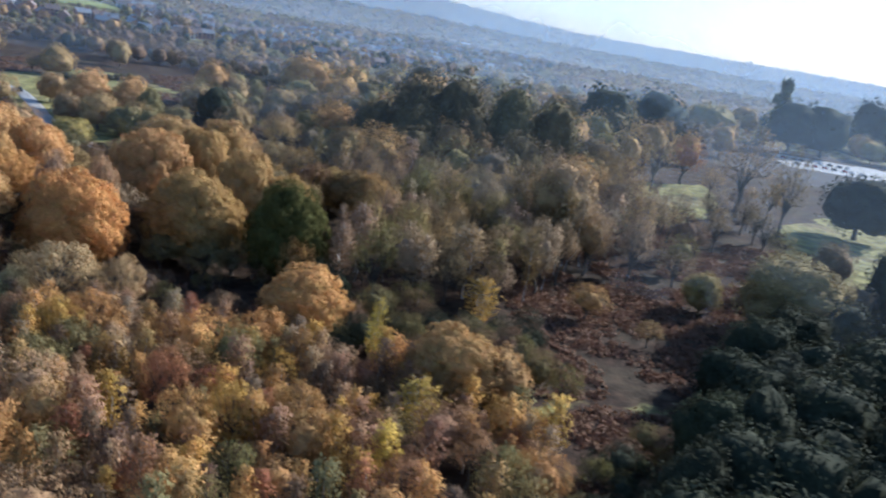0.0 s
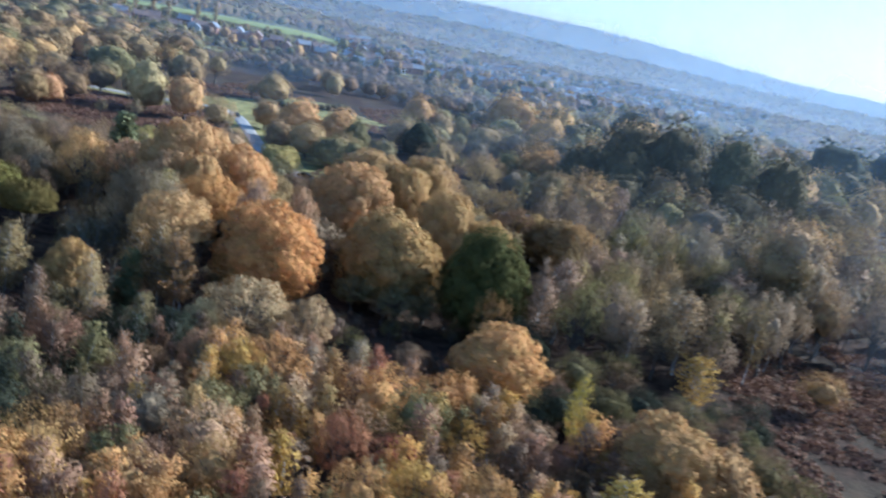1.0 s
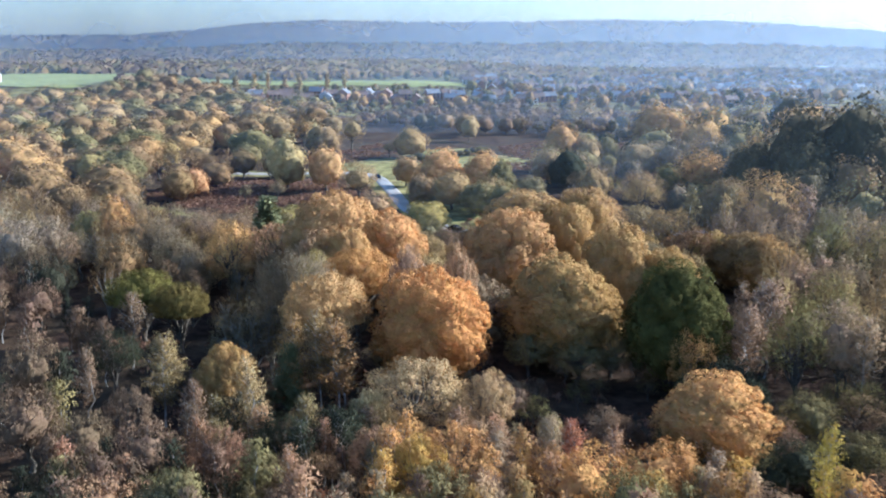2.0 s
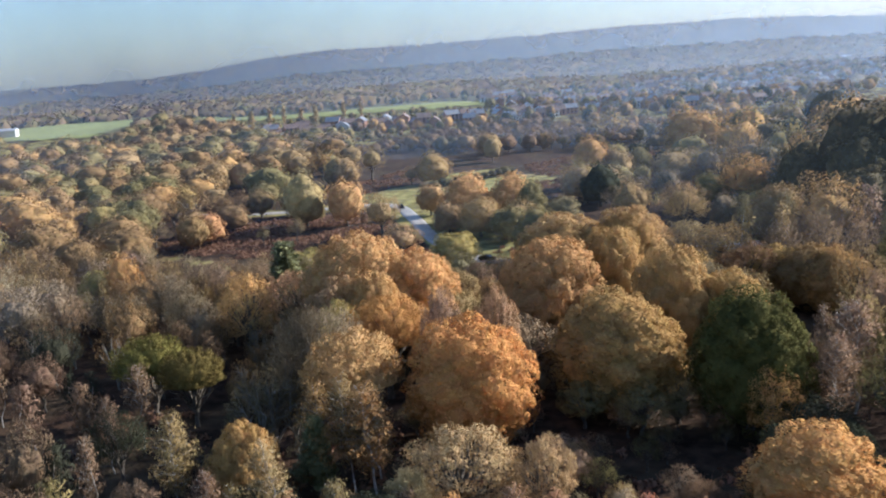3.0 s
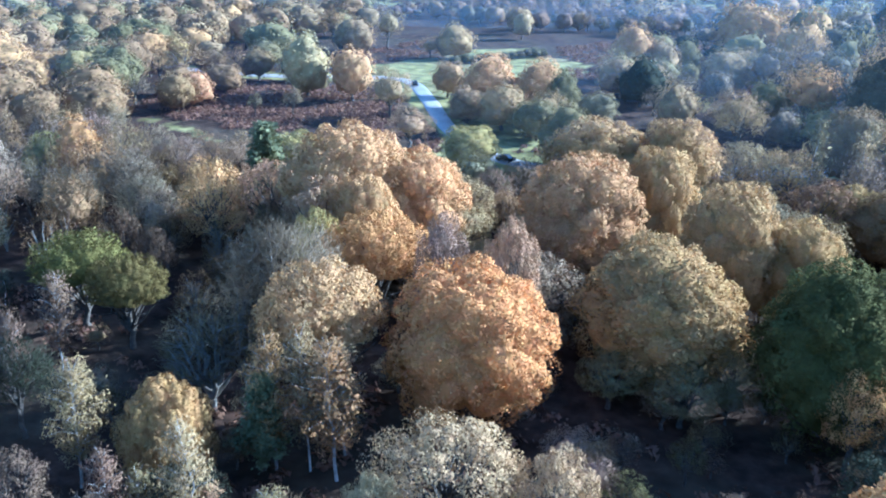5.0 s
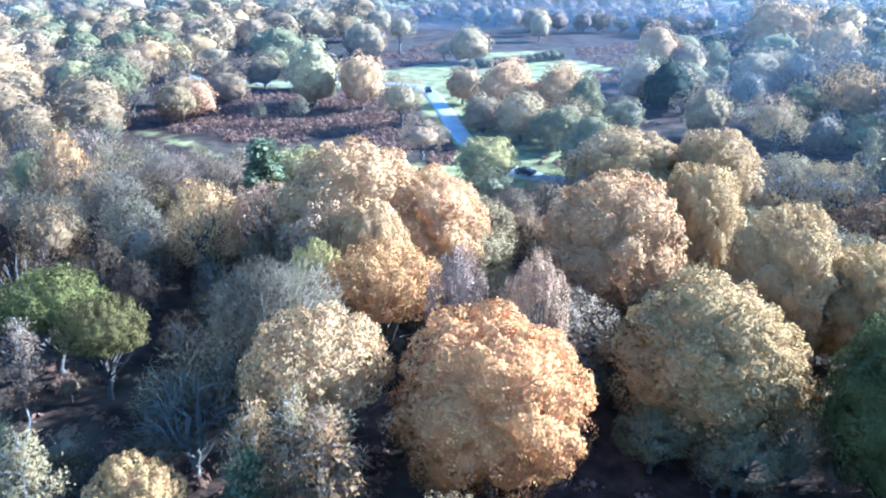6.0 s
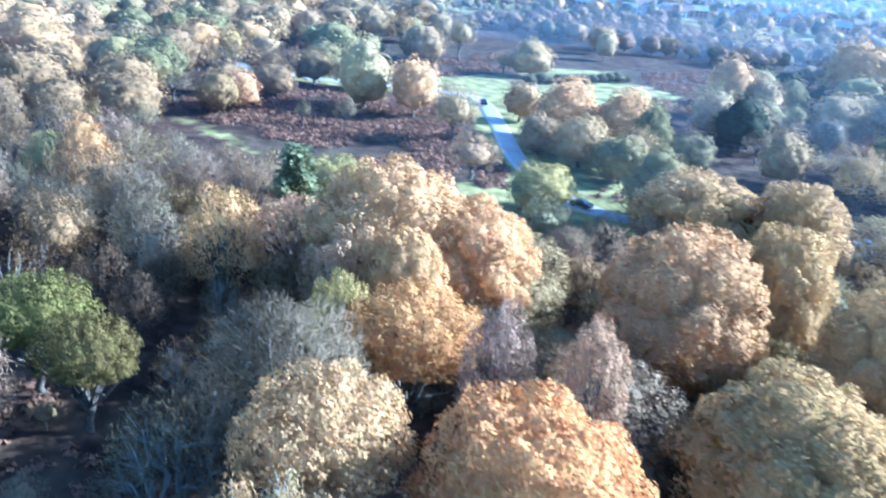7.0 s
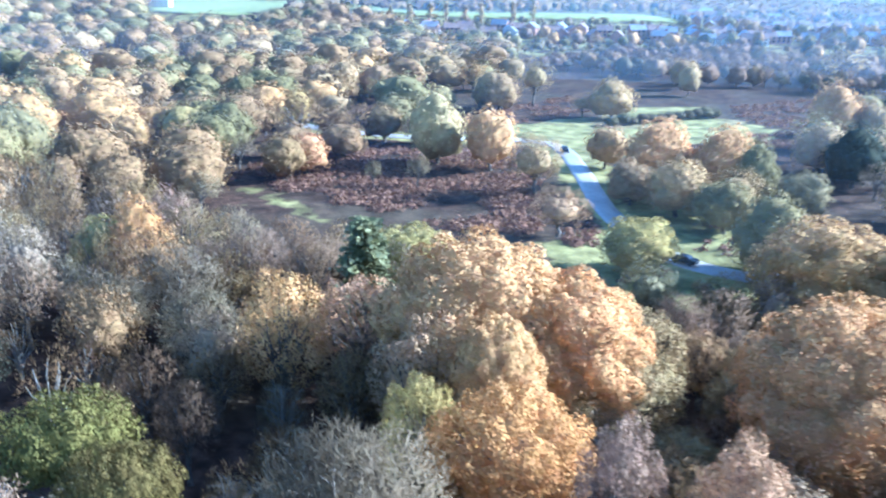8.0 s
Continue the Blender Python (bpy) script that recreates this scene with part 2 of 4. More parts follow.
# ---- trees: built once for each kind, then copied ----
def tube(verts, faces, pts, radii, sides=6):
    """Adds a tapering bent tube to a mesh in the making."""
    first = len(verts)
    for k, p in enumerate(pts):
        d = (pts[min(k + 1, len(pts) - 1)] - pts[max(k - 1, 0)]).normalized()
        a = d.orthogonal().normalized()
        b = d.cross(a)
        for s in range(sides):
            v = 2 * math.pi * s / sides
            verts.append(p + (a * math.cos(v) + b * math.sin(v)) * radii[k])
    for k in range(len(pts) - 1):
        for s in range(sides):
            n = (s + 1) % sides
            faces.append((first + k * sides + s, first + k * sides + n, first + (k + 1) * sides + n, first + (k + 1) * sides + s))


def bent(a, b, rng, sag, steps=4):
    """A crooked line from a to b."""
    a, b = Vector(a), Vector(b)
    out = []
    for k in range(steps + 1):
        u = k / steps
        j = Vector(rng.normal(0, 1, 3)) * (b - a).length * 0.05 * math.sin(math.pi * u)
        out.append(a.lerp(b, u) + j + Vector((0, 0, sag * math.sin(math.pi * u))))
    return out


def plates(centres, facing, long, wide, rng, along=None):
    """Small four-cornered leaves or twigs: corner coordinates, four for each."""
    n = len(centres)
    facing = facing / np.maximum(np.linalg.norm(facing, axis=1, keepdims=True), 1e-6)
    if along is None:
        along = rng.normal(0, 1, (n, 3))
    u = along - (along * facing).sum(1, keepdims=True) * facing
    u /= np.maximum(np.linalg.norm(u, axis=1, keepdims=True), 1e-6)
    v = np.cross(facing, u)
    size = rng.uniform(0.6, 1.35, (n, 1))
    u, v = u * size * long * 0.5, v * size * wide * 0.5
    fold = facing * size * wide * 0.18
    return np.stack([centres - u, centres - v * rng.uniform(0.7, 1.1, (n, 1)) - fold, centres + u, centres + v - fold], 1).reshape(-1, 3)


def mesh_of(name, corners, material_, round_to=None):
    """A mesh of four-cornered leaves; round_to: the way that each leaf's shading faces, that of its bough."""
    n = len(corners) // 4
    me = bpy.data.meshes.new(name)
    me.vertices.add(len(corners))
    me.vertices.foreach_set("co", corners.astype(np.float32).ravel())
    me.loops.add(4 * n)
    me.loops.foreach_set("vertex_index", np.arange(4 * n, dtype=np.int32))
    me.polygons.add(n)
    me.polygons.foreach_set("loop_start", np.arange(0, 4 * n, 4, dtype=np.int32))
    me.update(calc_edges=True)
    if round_to is not None:
        me.polygons.foreach_set("use_smooth", [True] * n)
        me.normals_split_custom_set_from_vertices((round_to if len(round_to) == 4 * n else np.repeat(round_to, 4, axis=0)).tolist())
    me.materials.append(material_)
    return me


def wood_mesh(name, verts, faces, material_):
    me = bpy.data.meshes.new(name)
    me.from_pydata(verts, [], faces)
    me.polygons.foreach_set("use_smooth", [True] * len(faces))
    me.materials.append(material_)
    return me


def directions(n, rng, low=-0.55):
    """Evenly spread, slightly shaken directions, none steeper downwards than low."""
    k = np.arange(n) + 0.5
    z = low + (1 - low) * k / n
    a = k * 2.399963 + rng.uniform(0, 6.28)
    d = np.stack([np.cos(a) * np.sqrt(1 - z * z), np.sin(a) * np.sqrt(1 - z * z), z], 1)
    return d + rng.normal(0, 0.12, d.shape)


def cube_ball(cuts):
    """The corners of a round six-sided clump, four for each face."""
    out = []
    for axis in range(3):
        for sign in (-1, 1):
            for i in range(cuts):
                for j in range(cuts):
                    for di, dj in ((0, 0), (1, 0), (1, 1), (0, 1)) if sign > 0 else ((0, 0), (0, 1), (1, 1), (1, 0)):
                        p = [0.0, 0.0, 0.0]
                        p[axis], p[(axis + 1) % 3], p[(axis + 2) % 3] = sign, 2 * (i + di) / cuts - 1, 2 * (j + dj) / cuts - 1
                        out.append(p)
    out = np.array(out)
    return out / np.linalg.norm(out, axis=1, keepdims=True)


def nearest_bump(ways, tops, spread_):
    """How high each direction stands on the nearest of many round bumps, 0 to 1, and which way that bump faces there."""
    high, lean = np.zeros(len(ways)), np.zeros((len(ways), 3))
    for k in range(0, len(ways), 4000):
        w = ways[k:k + 4000]
        best = np.argmax(w @ tops.T, axis=1)
        off = (w - tops[best]) / spread_
        high[k:k + 4000] = np.sqrt(np.clip(1 - (off ** 2).sum(1), 0, 1))
        lean[k:k + 4000] = off
    return high[:, None], lean


def unit(v):
    return v / np.maximum(np.linalg.norm(v, axis=1, keepdims=True), 1e-6)


def oak_shape(seed, detail, below=0.92, gap=-1.0, hull=0.95, sparse=1.0, boughs=32, tufts=270, rise=1.0):
    """A broad oak, 18 m high and 17 m wide: a dome of great boughs, each of them a mass of small leafy tufts.
    below: how far the crown hangs down; gap: where its leaves have fallen; hull: the close inside of the crown; sparse: the share of leaves; rise: how high the dome is."""
    rng = np.random.default_rng(seed)
    big = unit(directions(boughs, rng, -0.9))
    small = unit(directions(tufts, rng, -0.9) + rng.normal(0, 0.03, (tufts, 3)))
    turn = Vector((seed * 3.7, seed * 1.1, 0))

    def crown_surface(ways, tuft_high=1.0):
        swell = np.array([noise.noise(Vector(w) * 1.2 + turn) + 0.5 * noise.noise(Vector(w) * 2.7 - turn) for w in ways])[:, None]
        bough, bough_lean = nearest_bump(ways, big, 0.38)
        tuft, tuft_lean = nearest_bump(ways, small, 0.13)
        reach = 0.70 + (0.16 if detail > 0.4 else 0.28) * swell + 0.15 * bough + 0.15 * tuft * tuft_high
        # a low dome on steep sides that hang almost straight down
        z = ways[:, 2:]
        flat = np.sqrt(np.maximum(1 - z * z, 0.0))
        side = np.where(z < 0, np.minimum(1.0, np.maximum(flat, 1.3 - 1.0 * np.abs(z))) / np.maximum(flat, 0.15), 1.0)
        shape = np.where(z < 0, np.array([8.6, 8.6, 11.0 * below]), np.array([8.6, 8.6, 8.6 * rise])) * np.concatenate([side, side, np.ones_like(side)], 1)
        facing = unit(ways) * 0.8 + 0.5 * bough_lean + 0.6 * tuft_high * tuft_lean
        return ways * shape * reach + [0, 0, 9.6 + 8.0 * (1 - rise)], unit(facing)

    level = 0 if detail > 1 else 1 if detail > 0.4 else 2 if detail > 0.2 else 3 if detail > 0.05 else 4
    count = int((27000, 15000, 4600, 1000, 170)[level] * sparse)
    size = (0.22, 0.27, 0.38, 0.58, 0.92)[level]
    if gap > -1 and level > 1:
        count, size = int(count * 1.7), size * 0.74
    ways = rng.normal(0, 1, (count * 2, 3))
    ways[:, 2] += 0.25
    ways = unit(ways)
    ways = ways[ways[:, 2] > -0.8][:count]
    if gap > -1:
        kept = np.array([noise.noise(Vector(w) * 3.1 - turn) for w in ways]) + rng.normal(0, 0.16, len(ways)) > gap
        ways = ways[kept]
    places, facing = crown_surface(ways)
    depth = rng.random((len(ways), 1)) ** 2 * (0.09 if gap <= -1 else 0.28)
    places = [0, 0, 8.6] + (places - [0, 0, 8.6]) * (1.03 - depth) + rng.normal(0, 0.06, places.shape)
    rounds = [np.repeat(unit(facing + rng.normal(0, 0.22 if level < 3 else 0.1, facing.shape)), 4, axis=0)]
    corners = [plates(places, facing + rng.normal(0, 0.4 if level < 3 else 0.2, facing.shape), size * 1.25, size, rng)]
    if hull:
        # the close inside of the crown, behind its leaves
        ball = cube_ball((14, 11, 8, 6, 3)[level])
        inside_at, inside_facing = crown_surface(ball, 0.15)
        corners.append([0, 0, 8.6] + (inside_at - [0, 0, 8.6]) * (hull if level < 3 else hull * 0.96))
        rounds.append(inside_facing)
    verts, faces = [], []
    tube(verts, faces, bent((0, 0, -0.6), (rng.normal(0, 0.4), rng.normal(0, 0.4), 8.5), rng, 0), [0.75, 0.55, 0.48, 0.4, 0.25], 8 if level < 2 else 4 if level < 4 else 3)
    limbs = unit(directions((30, 22, 14, 6, 3)[level], rng, 0.0))
    for d in limbs:
        end = d * [7.0, 7.0, 7.2] + [0, 0, 9.0]
        tube(verts, faces, bent((0.3 * d[0], 0.3 * d[1], 3.4 + 2.0 * rng.random()), end, rng, 0.7), [0.30, 0.21, 0.15, 0.1, 0.04], 5 if level < 3 else 3)
    return np.concatenate(corners), (verts, faces), (15.6, 17.6), np.concatenate(rounds)


def loose_shape(seed, detail):
    """An oak that has lost part of its leaves."""
    return oak_shape(seed, detail, below=0.5, gap=-0.16, hull=0.0 if detail > 0.4 else 0.62, sparse=0.85)


def spread_shape(seed, detail):
    """An oak whose leaves stand on its upper boughs only, over a shaded hollow."""
    return oak_shape(seed, detail, below=0.16, gap=-0.3, hull=0.72, sparse=0.95, rise=0.66)


def birch_shape(seed, detail):
    """A slender birch, 14 m high and 6 m wide: thin drooping sprays along a straight stem."""
    rng = np.random.default_rng(seed)
    verts, faces, parts, along = [], [], [], []
    lean = rng.normal(0, 0.5, 2)
    tube(verts, faces, bent((0, 0, -0.5), (lean[0], lean[1], 13.2), rng, 0, 5), [0.17, 0.13, 0.1, 0.08, 0.05, 0.02], 6)
    n = 46 if detail > 0.1 else 24
    per = max(4, int(66 * detail))
    for k in range(n):
        u = 0.26 + 0.74 * k / n
        a = k * 2.4 + rng.normal(0, 0.3)
        reach = 2.7 * math.sin(math.pi * min(1, (1.02 - u) / 0.72 * 0.62 + 0.1)) * rng.uniform(0.6, 1.1)
        base = np.array([lean[0] * u, lean[1] * u, 13.2 * u])
        tip = base + [math.cos(a) * reach, math.sin(a) * reach, 1.5 + rng.normal(0, 0.3)]
        if detail > 0.3:
            tube(verts, faces, bent(base, tip, rng, 0.3, 2), [0.04, 0.03, 0.012], 3)
        s = rng.random((per, 1)) ** 0.6
        parts.append(base + (tip - base) * s + rng.normal(0, 0.36, (per, 3)) + np.array([0, 0, -0.4]) * rng.random((per, 1)))
    centres = np.concatenate(parts)
    size = 0.27 / math.sqrt(detail)
    facing = rng.normal(0, 1, centres.shape) + (centres - [0, 0, 8]) * 0.25
    corners = plates(centres, facing, size * 1.7, size * 0.42, rng, rng.normal(0, 0.45, centres.shape) + [0, 0, 1])
    rounds = facing * 0.25 + (centres - [0, 0, 6.5]) * [0.5, 0.5, 0.15]
    return corners, (verts, faces), (6.0, 14.0), rounds / np.linalg.norm(rounds, axis=1, keepdims=True)


def bare_shape(seed, detail, bold=False):
    """A bare rounded tree, 15 m high and 13 m wide: forked limbs, many fine twigs and a few last leaves."""
    rng = np.random.default_rng(seed)
    verts, faces, tips = [], [], []
    tube(verts, faces, bent((0, 0, -0.5), (rng.normal(0, 0.2), rng.normal(0, 0.2), 5), rng, 0, 3), [0.3, 0.28, 0.2, 0.12] if bold else [0.5, 0.38, 0.33, 0.28], 7)
    limbs = directions(13, rng, 0.05)
    sides = 5 if detail > 0.1 else 3
    for d in limbs:
        d /= np.linalg.norm(d)
        end = np.array([0, 0, 6.2]) + d * [4.2, 4.2, 5.4]
        line = bent((0, 0, rng.uniform(0.9, 2.6) if bold else rng.uniform(2.6, 4.8)), end, rng, 0.4, 4)
        tube(verts, faces, line, [(1.3 if bold else 1.0) * r for r in (0.24, 0.18, 0.13, 0.09, 0.05)], sides)
        for k in range(9 if detail > 0.1 else 5):
            at = line[2].lerp(line[4], rng.random())
            w = d + rng.normal(0, 0.5, 3)
            w[2] = abs(w[2]) * 0.7 + 0.15
            tip = np.array(at) + w / np.linalg.norm(w) * rng.uniform(1.6, 3.0)
            if detail > 0.3:
                tube(verts, faces, bent(at, tip, rng, 0.15, 2), [(1.7 if bold else 1.0) * r for r in (0.05, 0.035, 0.015)], 3)
            tips.append((np.array(at), tip))
    per = max(5, int((18 if bold else 40) * detail))
    centres, along = [], []
    for a, b in tips:
        s = rng.random((per, 1))
        centres.append(a + (b - a) * (0.25 + 0.85 * s) + rng.normal(0, 0.5, (per, 3)))
        w = (b - a) / np.linalg.norm(b - a) + rng.normal(0, 0.65, (per, 3)) + [0, 0, 0.25]
        along.append(w)
    # the fine outer twigs that close the crown to a round, hazy dome
    d = directions(max(60, int((650 if bold else 3400 if detail > 1 else 2500) * detail)), rng, -0.25)
    d /= np.linalg.norm(d, axis=1, keepdims=True)
    lift = 0.9 + 0.16 * np.array([noise.noise(Vector(w * 2.2) + Vector((seed * 1.3, 0, 0))) for w in d])[:, None]
    centres.append(d * [6.1, 6.1, 7.0] * lift * rng.uniform(0.8, 1.04, (len(d), 1)) + [0, 0, 7.6])
    along.append(d * 0.7 + rng.normal(0, 0.6, d.shape) + [0, 0, 0.5])
    centres, along = np.concatenate(centres), np.concatenate(along)
    wide = 0.07 / math.sqrt(detail) if detail > 0.2 else 0.2 if detail > 0.05 else 0.7
    twigs = plates(centres, rng.normal(0, 1, centres.shape), 0.8 if detail > 0.2 else 1.1, wide, rng, along)
    few = rng.choice(len(centres), len(centres) // 6, replace=False)
    size = 0.16 if detail > 0.2 else 0.3
    leaves = plates(centres[few] + rng.normal(0, 0.2, (len(few), 3)), rng.normal(0, 1, (len(few), 3)), size, size * 0.8, rng)
    rounds = np.concatenate([centres, centres[few]]) - [0, 0, 6.5]
    rounds = rounds / np.linalg.norm(rounds, axis=1, keepdims=True) + rng.normal(0, 0.1, rounds.shape)
    return np.concatenate([twigs, leaves]), (verts, faces), (13.0, 15.0), rounds / np.linalg.norm(rounds, axis=1, keepdims=True)


def silver_shape(seed, detail):
    """A bare tree with thick crooked limbs and few twigs."""
    return bare_shape(seed, detail, True)


def pine_shape(seed, detail):
    """A dark pine, 18 m high and 6.5 m wide, in uneven tiers."""
    rng = np.random.default_rng(seed)
    verts, faces, parts, facing = [], [], [], []
    tube(verts, faces, bent((0, 0, -0.5), (0, 0, 17.5), rng, 0, 4), [0.3, 0.24, 0.18, 0.1, 0.02], 6)
    per = max(4, int(110 * detail))
    for k in range(66):
        u = 0.16 + 0.84 * k / 66
        a, reach = k * 2.4 + rng.normal(0, 0.3), 4.3 * (1.06 - u) ** 0.85 * rng.uniform(0.55, 1.15)
        base = np.array([0, 0, 17.5 * u])
        tip = base + [math.cos(a) * reach, math.sin(a) * reach, 0.25 * reach]
        if k % 2 == 0:
            tube(verts, faces, bent(base, tip, rng, 0.1, 2), [0.06, 0.04, 0.015], 3)
        s = rng.random((per, 1)) ** 0.7
        parts.append(base + (tip - base) * s + rng.normal(0, 0.42, (per, 3)) * [1, 1, 0.6])
    centres = np.concatenate(parts)
    size = 0.3 / math.sqrt(detail)
    corners = plates(centres, rng.normal(0, 0.6, centres.shape) + [0, 0, 0.8], size * 1.6, size, rng)
    return corners, (verts, faces), (6.5, 18.0), None


KINDS = {
    "oak": (oak_shape, LEAF, BARK, "oak_tree", "oak"),
    "loose": (loose_shape, LEAF, BARK, "oak_tree", "oak"),
    "spread": (spread_shape, LEAF, BARK, "oak_tree", "oak"),
    "birch": (birch_shape, LEAF, BIRCH_BARK, "birch_tree", "birch"),
    "bare": (bare_shape, TWIG, BARK, "bare_tree", "bare tree"),
    "silver": (silver_shape, TWIG, PALE_BARK, "bare_tree", "bare tree"),
    "pine": (pine_shape, NEEDLE, BARK, "pine_tree", "pine"),
}
TONES = {
    "orange": ((0.59, 0.325, 0.12), "orange"), "rust": ((0.38, 0.17, 0.09), "rust-red"), "amber": ((0.50, 0.28, 0.105), "amber"),
    "apricot": ((0.54, 0.33, 0.14), "pale orange"), "copper": ((0.46, 0.275, 0.125), "light copper"), "rose": ((0.46, 0.295, 0.165), "pinkish brown"), "ochre": ((0.45, 0.28, 0.115), "ochre"),
    "gold": ((0.56, 0.34, 0.095), "golden"), "yellow": ((0.56, 0.39, 0.09), "bright yellow"), "olivegold": ((0.36, 0.275, 0.1), "olive and gold"),
    "olive": ((0.25, 0.205, 0.092), "olive"), "green": ((0.10, 0.095, 0.03), "still green"), "lime": ((0.165, 0.138, 0.044), "yellow-green"),
    "tan": ((0.35, 0.245, 0.12), "tan"), "straw": ((0.44, 0.325, 0.165), "straw-coloured"), "grey": ((0.255, 0.195, 0.125), "grey"),
    "ashen": ((0.33, 0.255, 0.165), "grey-brown"), "sage": ((0.265, 0.215, 0.125), "grey-green"), "rosegrey": ((0.32, 0.225, 0.145), "pinkish grey"),
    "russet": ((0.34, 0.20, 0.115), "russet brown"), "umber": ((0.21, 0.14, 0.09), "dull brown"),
    # dun, moss: darkened to make far trees look shaded; dun also plain brown
    "dun": ((0.27, 0.175, 0.085), "dulled brown"), "moss": ((0.185, 0.158, 0.068), "shade-dimmed mossy green"),
    # dusk, shade: own olive plus backlit shade and lens vignetting put into the colour
    "dusk": ((0.13, 0.108, 0.06), "shade-darkened brownish olive"), "shade": ((0.05, 0.055, 0.035), "shade-darkened olive"), "pinegreen": ((0.19, 0.195, 0.10), "dark blue-green"),
}
LABELS = {
    "oak": "rounded {} oak with dense autumn leaves in open woodland",
    "loose": "half-bare {} oak with thin autumn leaves and visible limbs",
    "spread": "spreading {} oak with leaves on its upper boughs only",
    "birch": "slender {} birch with a pale stem and drooping sprays",
    "bare": "leafless {} tree with a round crown of fine twigs",
    "silver": "leafless {} tree with whitish forked limbs and fine twigs",
    "pine": "{} conifer standing among the autumn trees",
}
DETAIL = (1.3, 0.6, 0.25, 0.09, 0.012)
VARIANTS = {"oak": (4, 4, 4, 4, 5), "loose": (2, 2, 3, 2, 2), "spread": (1, 1, 2, 2, 2), "birch": (3, 3, 3, 2, 1), "bare": (3, 3, 3, 2, 2), "silver": (2, 2, 2, 2, 1), "pine": (1, 1, 1, 1, 1)}
rng = random.Random(7)
models, standing, uncounted = {}, [], {}


def model(kind, level, variant):
    """One tree of a kind with its trunk and crown, kept as the pattern of its copies."""
    if (kind, level, variant) not in models:
        shape, leaf, bark, name, category = KINDS[kind]
        corners, (verts, faces), size, rounds = shape(100 + 17 * variant + sum(map(ord, kind)), DETAIL[level])
        models[kind, level, variant] = (mesh_of(name + "_crown", corners, leaf, rounds), wood_mesh(name + "_trunk", verts, faces, bark), size, rounds)
    return models[kind, level, variant]


def tree(kind, x, y, high, wide, tone, group="", strewn=False):
    """One tree. Strewn trees far from the walk join the uncounted woods instead."""
    away = math.hypot(x + 68, y - 155)
    if strewn:
        level = 4 if away > 215 else 3 if away > 120 or high < 4.5 else 1 if away < 52 and high > 8 else 2
    else:
        level = 0 if away < 48 else 1 if away < 85 else 2 if away < 145 else 3 if away < 270 else 4
    variant = rng.randrange(VARIANTS[kind][level])
    crown, trunk, (w, h), rounds = model(kind, level, variant)
    name, category = KINDS[kind][3:]
    place = Matrix.LocRotScale((x, y, land(x, y)), Euler((rng.uniform(-0.06, 0.06), rng.uniform(-0.06, 0.06), rng.uniform(0, 6.283))), (wide / w * rng.uniform(0.93, 1.05), wide / w * rng.uniform(0.88, 1.08), high / h))
    standing.append((x, y, wide * (0.3 if kind in ("birch", "pine") else 0.42)))
    if strewn and away > 118:
        uncounted.setdefault((kind, tone), []).append((crown, place, rounds))
        uncounted.setdefault(("stem", ""), []).append((trunk, place, None))
        return
    base = new(name)
    base.matrix_basis = place
    for part_name, me in (("trunk", trunk), ("crown", crown)):
        ob = new(part_name, me)
        ob.parent = base
        if part_name == "crown":
            k = rng.uniform(0.88, 1.12)
            ob.color = tuple(c * k * rng.uniform(0.95, 1.05) for c in TONES[tone][0]) + (1.0,)
    tagged(base, LABELS[kind].format(TONES[tone][1]), category, group)


def join_uncounted():
    """The far strewn trees, joined by kind and colour."""
    for (kind, tone), copies in uncounted.items():
        corners, faces, count = [], [], 0
        for me, m, _ in copies:
            co = np.empty(len(me.vertices) * 3)
            me.vertices.foreach_get("co", co)
            corners.append(co.reshape(-1, 3) @ np.array(m.to_3x3()).T + np.array(m.translation))
        corners = np.concatenate(corners)
        if kind == "stem":
            for me, m, _ in copies:
                faces += [tuple(v + count for v in p.vertices) for p in me.polygons]
                count += len(me.vertices)
            joined = bpy.data.meshes.new("tree_stems")
            joined.from_pydata(corners.tolist(), [], faces)
            joined.materials.append(BARK)
            tagged(new("tree_stems", joined), "dark stems of distant woodland trees", "trunks", kind="stuff")
            continue
        rounds = None
        if copies[0][2] is not None:
            rounds = np.concatenate([r @ np.array(m.to_quaternion().to_matrix()).T for _, m, r in copies])
        ob = new("distant_trees", mesh_of("distant_trees", corners, KINDS[kind][1], rounds))
        ob.color = (*TONES[tone][0], 1.0)
        tagged(ob, "distant {} trees of the open wood and town".format(TONES[tone][1]), "trees", kind="stuff")


